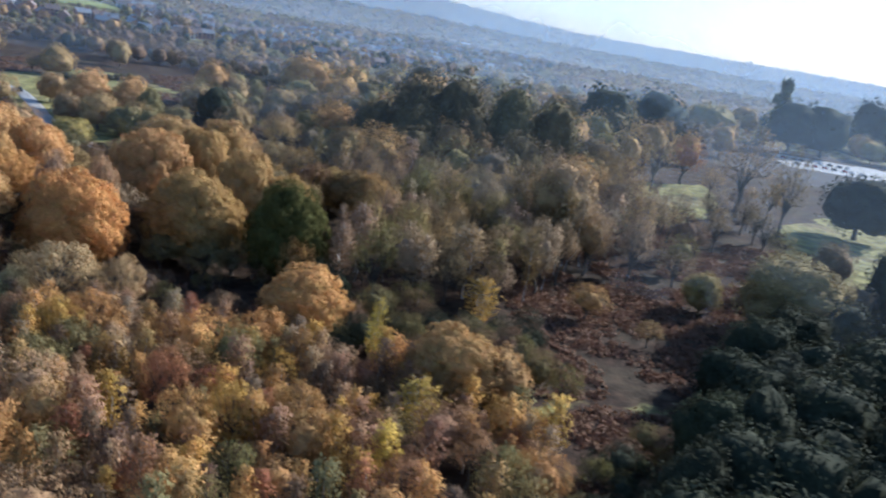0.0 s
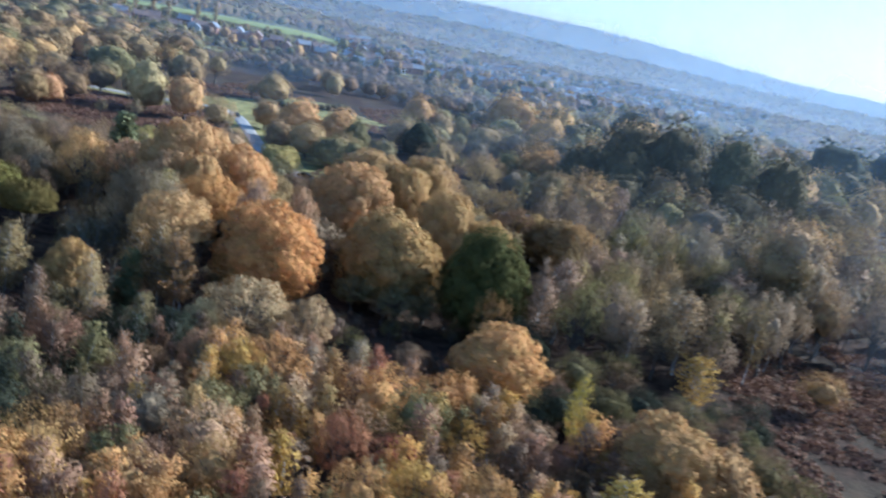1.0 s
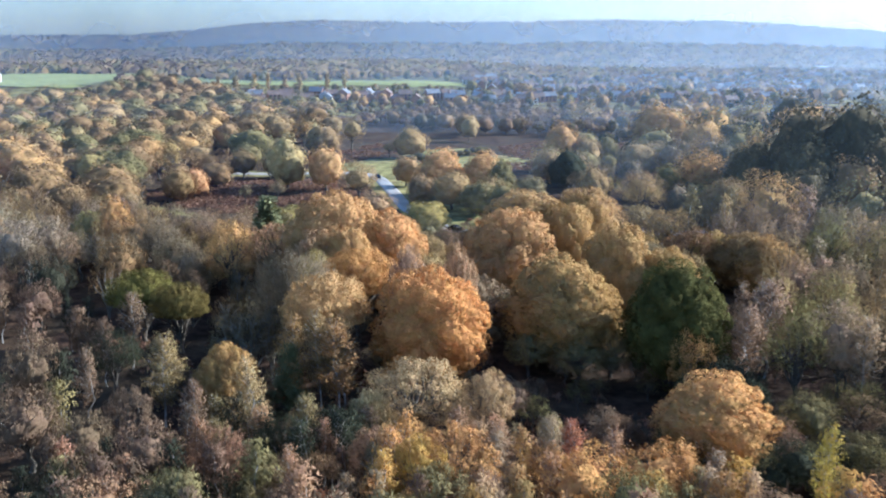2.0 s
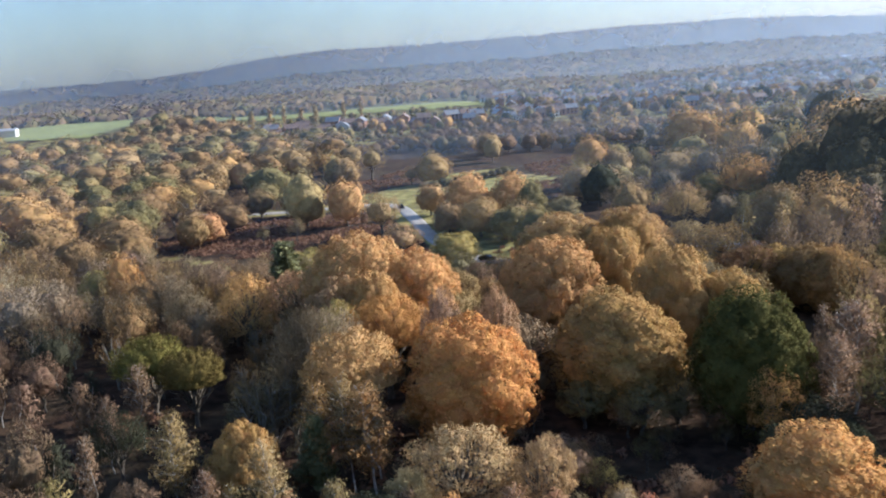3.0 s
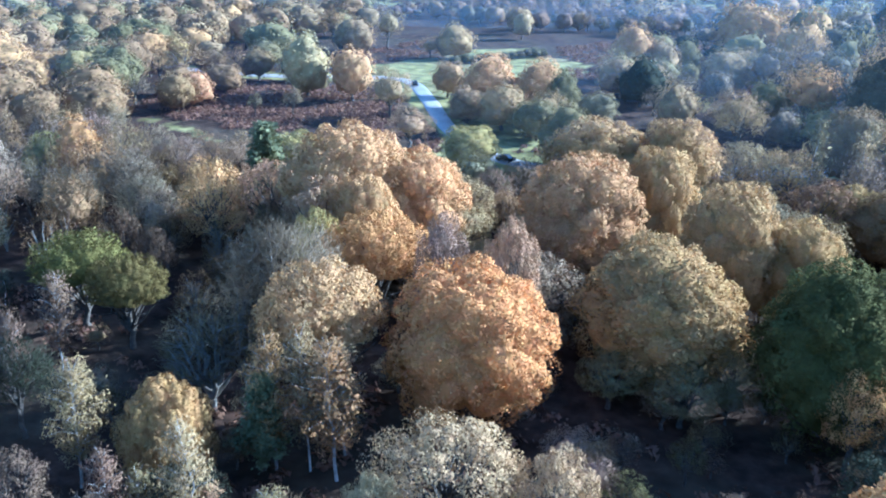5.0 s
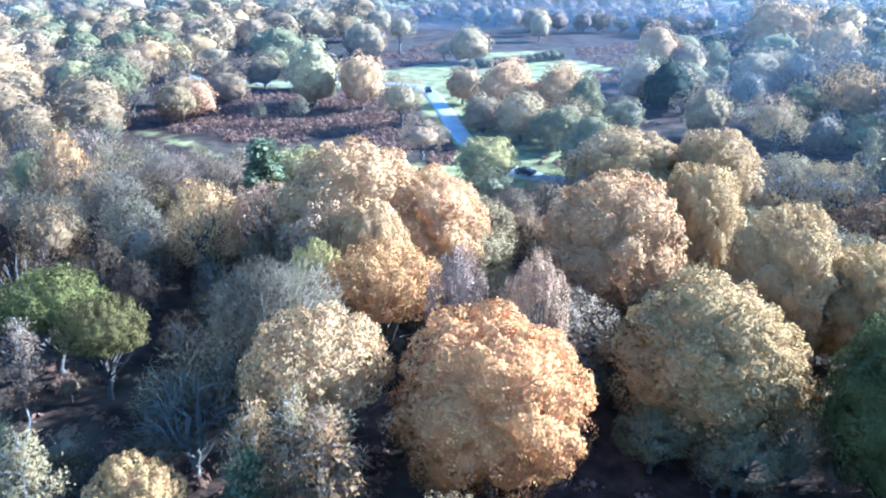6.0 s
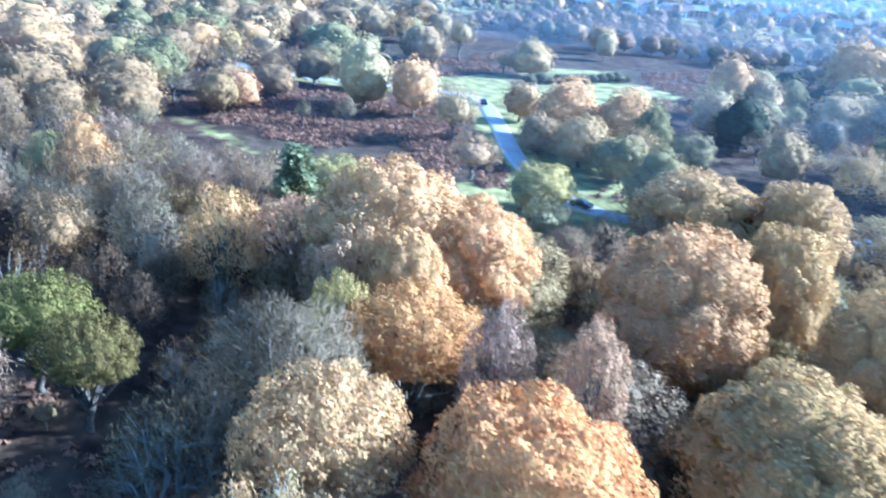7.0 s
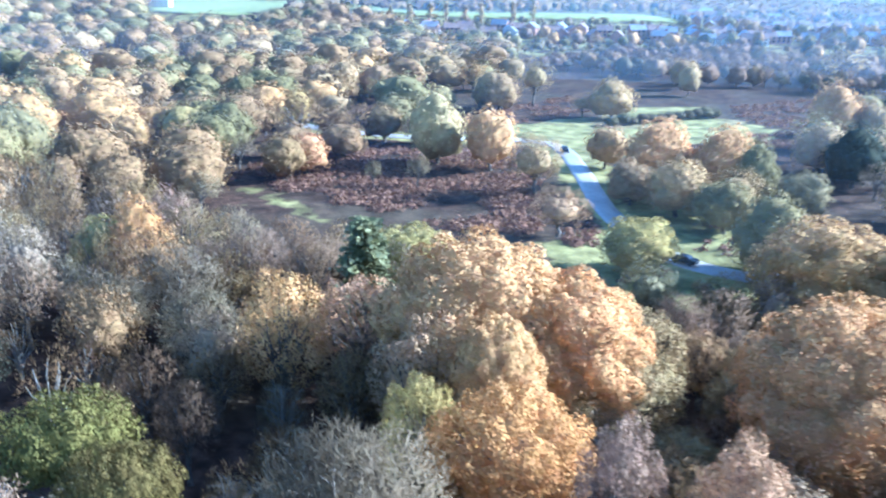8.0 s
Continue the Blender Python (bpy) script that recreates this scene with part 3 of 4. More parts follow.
def scatter(shape, count, kinds, tones, high, wide, group, closeness=1.0, seed=1):
    """Trees strewn over a part of the plan, clear of roads, glades and of one another. wide: crown width for its height."""
    own = random.Random(seed)
    x0, x1 = min(p[0] for p in shape), max(p[0] for p in shape)
    y0, y1 = min(p[1] for p in shape), max(p[1] for p in shape)
    made = 0
    for _ in range(count * 25):
        if made >= count:
            break
        x, y, h = own.uniform(x0, x1), own.uniform(y0, y1), own.uniform(*high)
        if not inside(x, y, shape):
            continue
        kind = own.choice(kinds)
        w = h * wide * own.uniform(0.8, 1.2) * (0.55 if kind in ("birch", "pine") else 1.0)
        if near_line(x, y, ROAD) < 5 + 0.4 * w or any(inside(x, y, g) for g in GLADES) or inside(x, y, CAR_PARK) or any(inside(x * k, y * k, FIELD) for k in ((1.0, 1.03, 1.06, 1.09, 1.12, 1.15) if h > 6.5 else (1.0, 1.02))):
            continue
        if any(math.hypot(x - a, y - b) < (r + 0.42 * w) * closeness for a, b, r in standing):
            continue
        tone = own.choice([t for t in tones if kind != "pine"] or ["pinegreen"]) if kind != "pine" else "pinegreen"
        tree(kind, x, y, h, w, tone, group, True)
        made += 1


# the old oaks round the clearing
tree("oak", -63.3, 147.6, 18.4, 16.2, "orange")
tree("oak", -47.9, 166.0, 16.8, 18.6, "ochre")
tree("oak", -29.6, 163.6, 18.6, 16.6, "green")
tree("loose", -42.0, 233.0, 13.0, 14.6, "ochre")
tree("oak", -43.2, 186.5, 19.0, 14.0, "ochre")
tree("oak", -34.5, 189.0, 15.0, 11.5, "ochre")
tree("oak", -98, 181, 21.5, 20, "apricot")
tree("oak", -89.5, 185, 18.2, 15, "apricot")
tree("oak", -90.3, 172.9, 17.3, 10.1, "apricot")
tree("loose", -98.4, 172.2, 16.8, 9.0, "rose")
tree("spread", -83.6, 162.4, 16.4, 14.0, "amber")
tree("loose", -92.4, 163.4, 15.2, 7.0, "olivegold")
tree("bare", -87.5, 147.9, 20.5, 17.3, "ashen")
tree("oak", -73.5, 226.0, 15.5, 19.5, "ochre")
tree("oak", -63.9, 187.0, 20.0, 18.6, "copper")
tree("oak", -55.5, 196.8, 19.8, 12.0, "ochre")
tree("loose", -64.6, 164.0, 18.0, 7.2, "rose")
tree("oak", -103, 235, 9, 13, "olivegold")
tree("bare", -88.8, 210.3, 7.9, 10.9, "sage")
tree("loose", -84.2, 187.8, 11.2, 11.5, "straw")
tree("loose", -72.9, 159.9, 18.5, 6.3, "rosegrey")
tree("pine", -118.1, 187.8, 18.5, 11.0, "pinegreen")
tree("spread", -116, 146, 13.0, 11.5, "lime")
tree("spread", -107.7, 144.6, 12.2, 9.6, "lime")
tree("oak", -161.5, 182.0, 11.7, 11.4, "olivegold")
tree("bare", -138.0, 175.2, 15.5, 13.5, "ashen")
tree("bare", -152.5, 188.5, 15.5, 16.0, "tan")
tree("oak", -156.5, 183.0, 14.0, 11.0, "amber")
tree("bare", -137.5, 187.5, 15.0, 13.0, "rosegrey")
tree("bare", -129.5, 190.0, 15.0, 11.5, "rosegrey")
tree("oak", -121.5, 201.5, 12.5, 14.0, "olivegold")
tree("bare", -129.7, 171.7, 13.0, 12.5, "ashen")
tree("bare", -141.5, 168.0, 13.0, 11.2, "ashen")
tree("bare", -124.5, 178.0, 12.0, 10.5, "tan")
tree("loose", -111.0, 179.5, 15.0, 13.5, "rose")
tree("oak", -62, 250, 10, 16, "ochre")
tree("spread", -78.2, 142, 17.6, 14.5, "copper")
tree("silver", -87.6, 141.5, 15.5, 8.1, "grey")
tree("silver", -109.4, 163.9, 12.0, 5.5, "tan")
tree("silver", -89.6, 137.8, 15.0, 13.0, "sage")
tree("loose", -65.7, 178.7, 10.5, 7.1, "rose")
tree("bare", -85.1, 183.4, 8.0, 6.9, "olive")
tree("loose", -94.3, 181.1, 12.0, 5.2, "tan")
tree("loose", -74.5, 178.3, 9.5, 8.4, "tan")
tree("oak", -82.6, 123.9, 12.0, 8.4, "ochre")
tree("birch", -70.6, 132.8, 14.0, 8.0, "ochre")
tree("birch", -73.8, 133.0, 15.0, 6.0, "tan")
tree("birch", -76.9, 131.6, 14.0, 6.4, "apricot")
tree("birch", -74.8, 117.0, 13.5, 5.1, "straw")
tree("birch", -91.6, 120.9, 13.0, 6.5, "tan")
tree("loose", -57.6, 129.4, 12.0, 12.6, "straw")
tree("loose", -48.1, 131.0, 11.0, 7.2, "straw")
tree("loose", -61.1, 123.6, 9.5, 5.6, "straw")
tree("pine", -78.1, 131.1, 11.0, 5.3, "pinegreen")
tree("loose", -26.4, 157.8, 12.0, 7.7, "amber")
tree("loose", -116.5, 171.8, 16.5, 10.0, "apricot")
# the trees along the bracken and the road
tree("oak", -137.8, 297.7, 10.0, 9.9, "tan")
tree("oak", -121.1, 286.3, 13.5, 15.5, "apricot")
tree("oak", -109.7, 269.7, 11.0, 12.6, "tan")
tree("oak", -120.3, 272.3, 9.0, 10.3, "tan")
tree("oak", -98.7, 264.0, 9.5, 10.9, "olive")
tree("oak", -107.7, 288.8, 13.0, 14.9, "apricot")
tree("oak", -99.4, 283.9, 12.0, 9.9, "olive")
tree("loose", -99.7, 273.6, 10.0, 11.5, "tan")
tree("oak", -89.1, 280.7, 9.0, 10.2, "sage")
tree("oak", -85.2, 247.0, 12.0, 13.8, "olive")
tree("loose", -138.5, 266.5, 13.0, 11.5, "tan")
tree("loose", -122.1, 244.9, 9.0, 10.3, "rose")
tree("bare", -162.2, 258.0, 8.0, 6.3, "sage")
tree("bare", -169.9, 252.4, 6.5, 4.4, "sage")
tree("oak", -186.0, 297.0, 12.0, 13.0, "tan")
tree("oak", -199.0, 293.0, 10.0, 12.0, "dun")
tree("oak", -170.5, 277.3, 16.5, 15.5, "straw")
tree("oak", -157.5, 279.4, 14.5, 12.4, "apricot")
tree("oak", -166.5, 364.2, 11.5, 14.0, "tan")
tree("loose", -175.0, 360.9, 8.0, 7.9, "tan")
tree("loose", -198.3, 372.4, 17.0, 12.1, "tan")
tree("oak", -201.6, 355.2, 12.0, 13.8, "tan")
tree("oak", -166.6, 429.3, 12.0, 9.8, "tan")
tree("loose", -58.1, 288.2, 11.5, 13.2, "tan")
tree("oak", -70.2, 344.4, 13.0, 14.9, "tan")
tree("bare", -77.7, 318.5, 10.0, 11.5, "grey")
tree("oak", -100.6, 353.2, 17.5, 13.2, "ochre")
tree("loose", -44.9, 307.1, 17.0, 15.6, "ochre")
tree("oak", -73.5, 405.9, 22.0, 25.3, "ochre")
tree("oak", -55.8, 448.1, 19.0, 17.6, "olive")
tree("oak", -58.4, 397.0, 15.0, 13.2, "ochre")
# a backlit clump: part of its darkness is painted into the leaf tone
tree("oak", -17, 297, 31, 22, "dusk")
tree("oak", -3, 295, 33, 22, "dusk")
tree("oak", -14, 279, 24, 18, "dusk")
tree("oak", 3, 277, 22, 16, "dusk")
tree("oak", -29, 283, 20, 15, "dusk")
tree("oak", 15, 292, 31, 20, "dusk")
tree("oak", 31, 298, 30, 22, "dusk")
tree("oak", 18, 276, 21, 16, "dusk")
tree("bare", -127.5, 496.5, 17.0, 19.5, "tan")
tree("loose", -42.7, 301.4, 17.0, 14.3, "ochre")
tree("oak", -30.4, 221.6, 11.0, 12.0, "ochre")
tree("oak", -19.4, 214.3, 12.0, 12.7, "ochre")
tree("oak", -175.6, 455.7, 10.0, 10.9, "tan")
# the open oak wood on the heath
tree("oak", -261.0, 334.5, 13.3, 12.8, "tan")
tree("oak", -251.5, 339.2, 15.0, 12.8, "tan")
tree("oak", -245.5, 347.9, 13.3, 12.8, "tan")
tree("bare", -202.9, 286.5, 11.5, 13.2, "tan")
tree("oak", -188.8, 253.3, 9.5, 10.2, "copper")
tree("oak", -189.2, 245.8, 10.0, 11.2, "dun")
tree("bare", -204.4, 247.0, 9.0, 10.3, "grey")
tree("oak", -235.5, 286.6, 13.0, 14.9, "ochre")
tree("oak", -237.6, 272.0, 12.0, 13.8, "dun")
tree("oak", -227.0, 251.0, 12.0, 13.6, "olivegold")
tree("oak", -263.6, 304.3, 12.2, 13.6, "moss")
tree("oak", -256.1, 312.1, 12.2, 13.6, "moss")
tree("oak", -231.1, 292.0, 12.0, 11.4, "olivegold")
tree("bare", -183.5, 217.6, 9.0, 9.9, "sage")
tree("bare", -203.5, 221.2, 11.0, 12.1, "sage")
tree("silver", -231.8, 227.1, 11.0, 12.6, "sage")
tree("bare", -209.0, 200.7, 11.0, 12.6, "sage")
tree("oak", -302.0, 288.8, 12.5, 14.4, "dun")
tree("bare", -259.6, 263.6, 11.0, 12.6, "grey")
tree("oak", -278.0, 244.6, 13.0, 10.0, "moss")
tree("oak", -243.8, 219.8, 12.0, 11.3, "olive")
tree("loose", -264.8, 252.4, 11.0, 8.1, "ochre")
tree("bare", -384.3, 326.9, 13.0, 14.9, "grey")
tree("oak", -318.7, 322.6, 11.2, 12.1, "olive")
tree("oak", -312.6, 330.0, 11.2, 12.1, "olive")
tree("oak", -289.9, 320.4, 12.0, 13.8, "dun")
tree("oak", -399.1, 370.0, 11.2, 13.6, "dun")
tree("oak", -392.4, 378.6, 11.2, 13.6, "dun")
tree("loose", -246.6, 356.6, 11.0, 8.0, "tan")
tree("oak", -258.1, 385.1, 11.0, 12.6, "sage")
tree("oak", -205.8, 357.2, 12.0, 13.8, "tan")
tree("oak", -262.3, 400.7, 11.2, 12.7, "tan")
tree("oak", -253.9, 406.5, 11.2, 12.7, "tan")
tree("oak", -235.0, 419.0, 11.0, 12.6, "tan")
tree("oak", -174.1, 443.0, 12.0, 10.1, "tan")
tree("oak", -381.1, 386.8, 10.7, 10.1, "olive")
tree("oak", -373.8, 391.2, 12.0, 10.1, "olive")
tree("oak", -370.4, 399.0, 10.7, 10.1, "olive")
tree("oak", -339.0, 384.0, 11.2, 14.0, "sage")
tree("oak", -331.1, 391.9, 11.2, 14.0, "sage")
tree("oak", -315.1, 387.2, 11.2, 12.0, "dun")
tree("oak", -308.0, 393.7, 11.2, 12.0, "dun")
# the young wood, and the glade beyond it
tree("oak", -20.4, 136.8, 12.0, 13.8, "orange")
tree("birch", -7.8, 126.3, 13.0, 3.4, "yellow")
tree("oak", 4.3, 120.2, 12.5, 12.9, "ochre")
tree("oak", 11.7, 120.8, 9.5, 8.5, "ochre")
tree("birch", -16.6, 171.8, 15.5, 8.5, "rosegrey")
tree("birch", -19.3, 162.5, 14.0, 7.1, "rosegrey")
tree("birch", 5.5, 172.3, 14.5, 12.3, "tan")
tree("birch", -3.0, 162.3, 14.5, 6.0, "rosegrey")
tree("birch", 9.3, 155.3, 10.0, 8.7, "gold")
tree("oak", 26.5, 217.0, 24.0, 18.5, "tan")
tree("bare", 17.4, 237.8, 16.0, 18.4, "grey")
tree("loose", 11.8, 407.3, 20.0, 23.0, "tan")
tree("bare", -55.7, 275.6, 13.0, 13.9, "tan")
tree("loose", -48.2, 234.8, 13.0, 13.3, "tan")
tree("oak", -59.0, 226.5, 17.5, 14.5, "ochre")
tree("oak", -18.7, 270.7, 13.0, 14.9, "olive")
# these two are dulled to look shaded by the dark clump
tree("oak", -23.3, 217.9, 12.0, 13.8, "dun")
tree("loose", -34.5, 218.2, 12.0, 12.3, "dun")
tree("loose", 36.5, 422.3, 19.0, 21.8, "olive")
tree("oak", 73.0, 181.0, 17.0, 24.0, "olive")
tree("oak", 57.5, 190.0, 9.0, 9.6, "olivegold")
tree("loose", 29.9, 171.9, 8.0, 8.5, "ochre")
tree("bare", 41.1, 162.3, 6.0, 6.6, "tan")
# shade tone: the dimness of this corner is in the leaf colour
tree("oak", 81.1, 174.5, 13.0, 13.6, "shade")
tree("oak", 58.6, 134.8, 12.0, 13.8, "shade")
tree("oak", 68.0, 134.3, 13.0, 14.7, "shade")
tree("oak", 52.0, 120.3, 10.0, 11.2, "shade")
# three more oaks, added to throw shade on the bracken
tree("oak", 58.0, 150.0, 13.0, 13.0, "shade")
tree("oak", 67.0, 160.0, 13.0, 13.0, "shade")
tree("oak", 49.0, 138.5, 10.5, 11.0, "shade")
tree("loose", -31.4, 102.4, 10.0, 6.2, "rust")
tree("loose", -49.2, 111.9, 10.0, 6.9, "gold")
tree("loose", -20.9, 96.2, 10.0, 7.6, "gold")
tree("birch", 1.2, 106.6, 10.0, 7.5, "yellow")
tree("birch", -2.8, 93.3, 9.0, 5.5, "yellow")
tree("loose", -13.8, 98.8, 10.0, 6.4, "amber")
tree("birch", -72.0, 136.6, 13.0, 6.7, "tan")
tree("birch", -17.2, 177.6, 14.0, 8.7, "rosegrey")
tree("loose", -55.7, 113.9, 9.0, 7.3, "russet")
tree("birch", -50.4, 114.6, 9.0, 5.2, "gold")
tree("birch", -43.2, 121.2, 8.5, 6.0, "russet")
tree("birch", -38.4, 125.5, 9.0, 4.1, "rosegrey")
tree("bare", -31.6, 131.7, 8.0, 8.6, "umber")
tree("loose", -45.5, 109.5, 8.5, 7.4, "olive")
# a dead snag, dark by itself, that borrows the shade tone
tree("silver", -130.8, 264.7, 4.3, 5.0, "shade")
# the park trees of the far glade
tree("bare", 95.9, 303.4, 34.2, 26.3, "grey")
tree("bare", 45.4, 235.5, 11.9, 10.8, "olive")
tree("bare", 72.9, 282.8, 6.4, 5.6, "shade")
tree("loose", 56.7, 308.8, 27.5, 14.0, "ochre")
tree("bare", 71.4, 329.4, 26.8, 17.1, "tan")
tree("loose", 90.0, 362.2, 19.9, 16.5, "rust")
tree("bare", 100.8, 274.8, 32.1, 13.0, "grey")
# oaks in the shade tone carry their silhouetted darkness in the leaf colour
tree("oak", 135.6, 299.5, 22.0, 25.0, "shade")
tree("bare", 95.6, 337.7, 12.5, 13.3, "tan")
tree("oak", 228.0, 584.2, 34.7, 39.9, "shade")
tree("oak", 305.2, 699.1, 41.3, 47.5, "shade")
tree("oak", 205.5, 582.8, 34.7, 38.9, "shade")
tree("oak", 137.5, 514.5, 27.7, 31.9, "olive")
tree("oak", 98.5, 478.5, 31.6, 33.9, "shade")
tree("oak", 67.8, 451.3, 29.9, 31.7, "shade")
tree("pine", 241.1, 715.4, 44.3, 12.3, "pinegreen")

# ---- the woods between the single trees ----
MIXED = ["oak", "oak", "oak", "oak", "bare"]
# darker tones put the far wood's shaded look into its leaves
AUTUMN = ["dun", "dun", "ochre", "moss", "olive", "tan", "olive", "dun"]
scatter([(-58, 68), (-36, 60), (13, 78), (18, 108), (2, 122), (-40, 127), (-58, 122)], 300, ["birch", "loose", "birch", "bare", "birch"],
        ["russet", "amber", "rose", "umber", "rust", "rosegrey", "rose", "amber", "ochre", "olive", "gold", "russet", "orange"], (6.5, 10.5), 0.85, "young wood", 0.46, 11)
# western part of the young wood: darker tones stand in for lens vignetting
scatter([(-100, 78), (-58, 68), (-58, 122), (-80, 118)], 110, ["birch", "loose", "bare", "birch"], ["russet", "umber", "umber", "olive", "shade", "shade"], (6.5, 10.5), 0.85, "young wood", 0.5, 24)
# dark tones put the dimness of this side into the tree colours
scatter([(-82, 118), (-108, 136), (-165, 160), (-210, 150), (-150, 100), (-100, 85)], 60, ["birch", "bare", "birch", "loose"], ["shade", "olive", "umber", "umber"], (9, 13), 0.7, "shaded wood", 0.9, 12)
scatter([(-104, 168), (-112, 205), (-150, 200), (-215, 195), (-190, 158), (-132, 160)], 60, ["bare", "bare", "bare", "loose"], ["ashen", "tan", "rosegrey", "dun"], (11, 15), 0.75, "bare wood", 0.6, 13)
scatter([(-100, 152), (-108, 168), (-132, 162), (-190, 158), (-180, 146), (-122, 150)], 14, ["bare", "bare", "silver"], ["umber", "umber", "dun"], (9, 13), 0.7, "bare wood", 0.9, 44)
scatter([(-70, 160), (-30, 190), (-36, 210), (-60, 240), (-100, 210), (-112, 160)], 60, ["bare", "loose"], ["sage", "tan", "rosegrey"], (9, 13), 0.8, "undergrowth", 0.6, 14)
scatter([(-112, 128), (-20, 132), (-12, 165), (-30, 205), (-60, 240), (-118, 205)], 120, ["bare", "loose", "bare"], ["grey", "tan", "olive", "sage", "rosegrey"], (3.0, 6.0), 1.0, "undergrowth", 0.45, 23)
# dark-toned thicket that paints in the unlit gap beside the young wood
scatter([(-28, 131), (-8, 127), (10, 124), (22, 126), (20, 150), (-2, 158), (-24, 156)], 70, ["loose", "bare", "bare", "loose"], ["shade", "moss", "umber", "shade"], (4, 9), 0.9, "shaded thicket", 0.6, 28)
scatter([(-30, 160), (-15, 200), (-40, 240), (30, 260), (34, 205), (12, 160)], 74, ["bare", "birch", "loose", "bare", "bare"], ["grey", "rosegrey", "tan", "olive"], (13, 18), 0.65, "glade wood", 0.7, 15)
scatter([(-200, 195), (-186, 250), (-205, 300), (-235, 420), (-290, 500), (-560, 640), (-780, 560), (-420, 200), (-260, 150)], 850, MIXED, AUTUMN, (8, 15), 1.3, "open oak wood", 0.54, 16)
scatter([(-60, 330), (-95, 420), (-90, 560), (90, 640), (400, 900), (520, 640), (300, 600), (170, 600), (150, 480), (90, 400), (30, 280)], 190, MIXED, ["olive", "tan", "shade", "ochre", "grey", "olivegold"], (13, 19), 1.0, "valley wood", 0.85, 17)
# the dusk tone paints this slope's shadow into some of the crowns
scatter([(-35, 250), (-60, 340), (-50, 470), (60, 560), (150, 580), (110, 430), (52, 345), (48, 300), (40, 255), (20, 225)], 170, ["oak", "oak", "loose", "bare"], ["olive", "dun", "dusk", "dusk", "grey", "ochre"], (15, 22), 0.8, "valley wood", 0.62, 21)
# its unseen eastern part is added to keep sun off the clearing
# near-black leaves paint in the shade and the vignetted corner
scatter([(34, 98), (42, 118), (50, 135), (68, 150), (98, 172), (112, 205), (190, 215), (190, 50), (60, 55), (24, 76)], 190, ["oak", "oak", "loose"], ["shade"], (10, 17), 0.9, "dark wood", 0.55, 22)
# taller trees, partly out of view, added to cast shade over the clearing
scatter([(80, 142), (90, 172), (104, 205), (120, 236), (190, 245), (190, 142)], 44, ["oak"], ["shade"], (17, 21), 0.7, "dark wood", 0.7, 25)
scatter([(48, 205), (60, 260), (120, 255), (190, 330), (260, 300), (150, 160), (80, 150)], 26, ["oak", "bare", "loose"], ["shade", "olive", "grey"], (10, 14), 1.0, "glade edge", 0.9, 18)
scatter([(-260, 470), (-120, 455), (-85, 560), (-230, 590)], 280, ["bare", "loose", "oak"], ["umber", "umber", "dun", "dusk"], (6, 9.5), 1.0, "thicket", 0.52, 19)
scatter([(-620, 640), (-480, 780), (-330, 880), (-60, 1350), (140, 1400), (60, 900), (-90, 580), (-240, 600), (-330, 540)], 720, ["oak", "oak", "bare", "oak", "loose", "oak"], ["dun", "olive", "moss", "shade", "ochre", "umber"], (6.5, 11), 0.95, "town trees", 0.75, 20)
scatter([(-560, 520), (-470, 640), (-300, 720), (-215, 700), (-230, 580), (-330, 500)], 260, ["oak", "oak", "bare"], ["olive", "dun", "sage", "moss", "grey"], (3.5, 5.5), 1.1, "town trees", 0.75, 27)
scatter([(-62, 264), (-104, 330), (-95, 430), (-30, 430), (0, 300)], 34, ["oak", "loose", "bare", "oak"], ["shade", "olive", "tan", "olive", "grey"], (8, 13), 1.05, "valley wood", 0.8, 26)
# poplars, built from the birch shape and so labelled birch
for x, y in [(-428, 591), (-413, 591), (-410, 609), (-399, 611), (-388, 617), (-376, 618), (-367, 645), (-361, 660)]:
    tree("birch", x, y, rng.uniform(13, 17), rng.uniform(4, 5.5), "straw", "row of poplars")
# hedge bushes, made as small copies of the oak and labelled so
for k in range(12):
    tree("oak", -161 + 1.7 * k, 353 + 3.1 * k + rng.uniform(-1, 1), rng.uniform(2.4, 3.6), rng.uniform(4.5, 6.5), "dusk", "low hedge")


scatter([(20, 190), (46, 205), (58, 250), (52, 300), (30, 310), (8, 270), (5, 220)], 46, ["bare", "bare", "birch", "loose"], ["grey", "rosegrey", "tan", "umber"], (14, 20), 0.6, "glade edge", 0.6, 41)
scatter([(62, 225), (96, 270), (112, 300), (106, 330), (84, 300), (60, 255)], 16, ["bare", "bare", "loose"], ["grey", "umber", "tan"], (9, 16), 0.75, "glade edge", 0.7, 42)
# low bushes, coloured dark for the deep shade south of the bracken
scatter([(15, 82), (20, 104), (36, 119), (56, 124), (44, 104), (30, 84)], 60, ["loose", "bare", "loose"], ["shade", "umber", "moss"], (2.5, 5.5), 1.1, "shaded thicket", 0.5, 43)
for x, y, h in ((-47, 162, 8), (-51, 158, 7), (-43, 158, 7.5), (-39, 163, 8)):
    tree("loose", x, y, h, h * 1.05, "olive", "undergrowth")


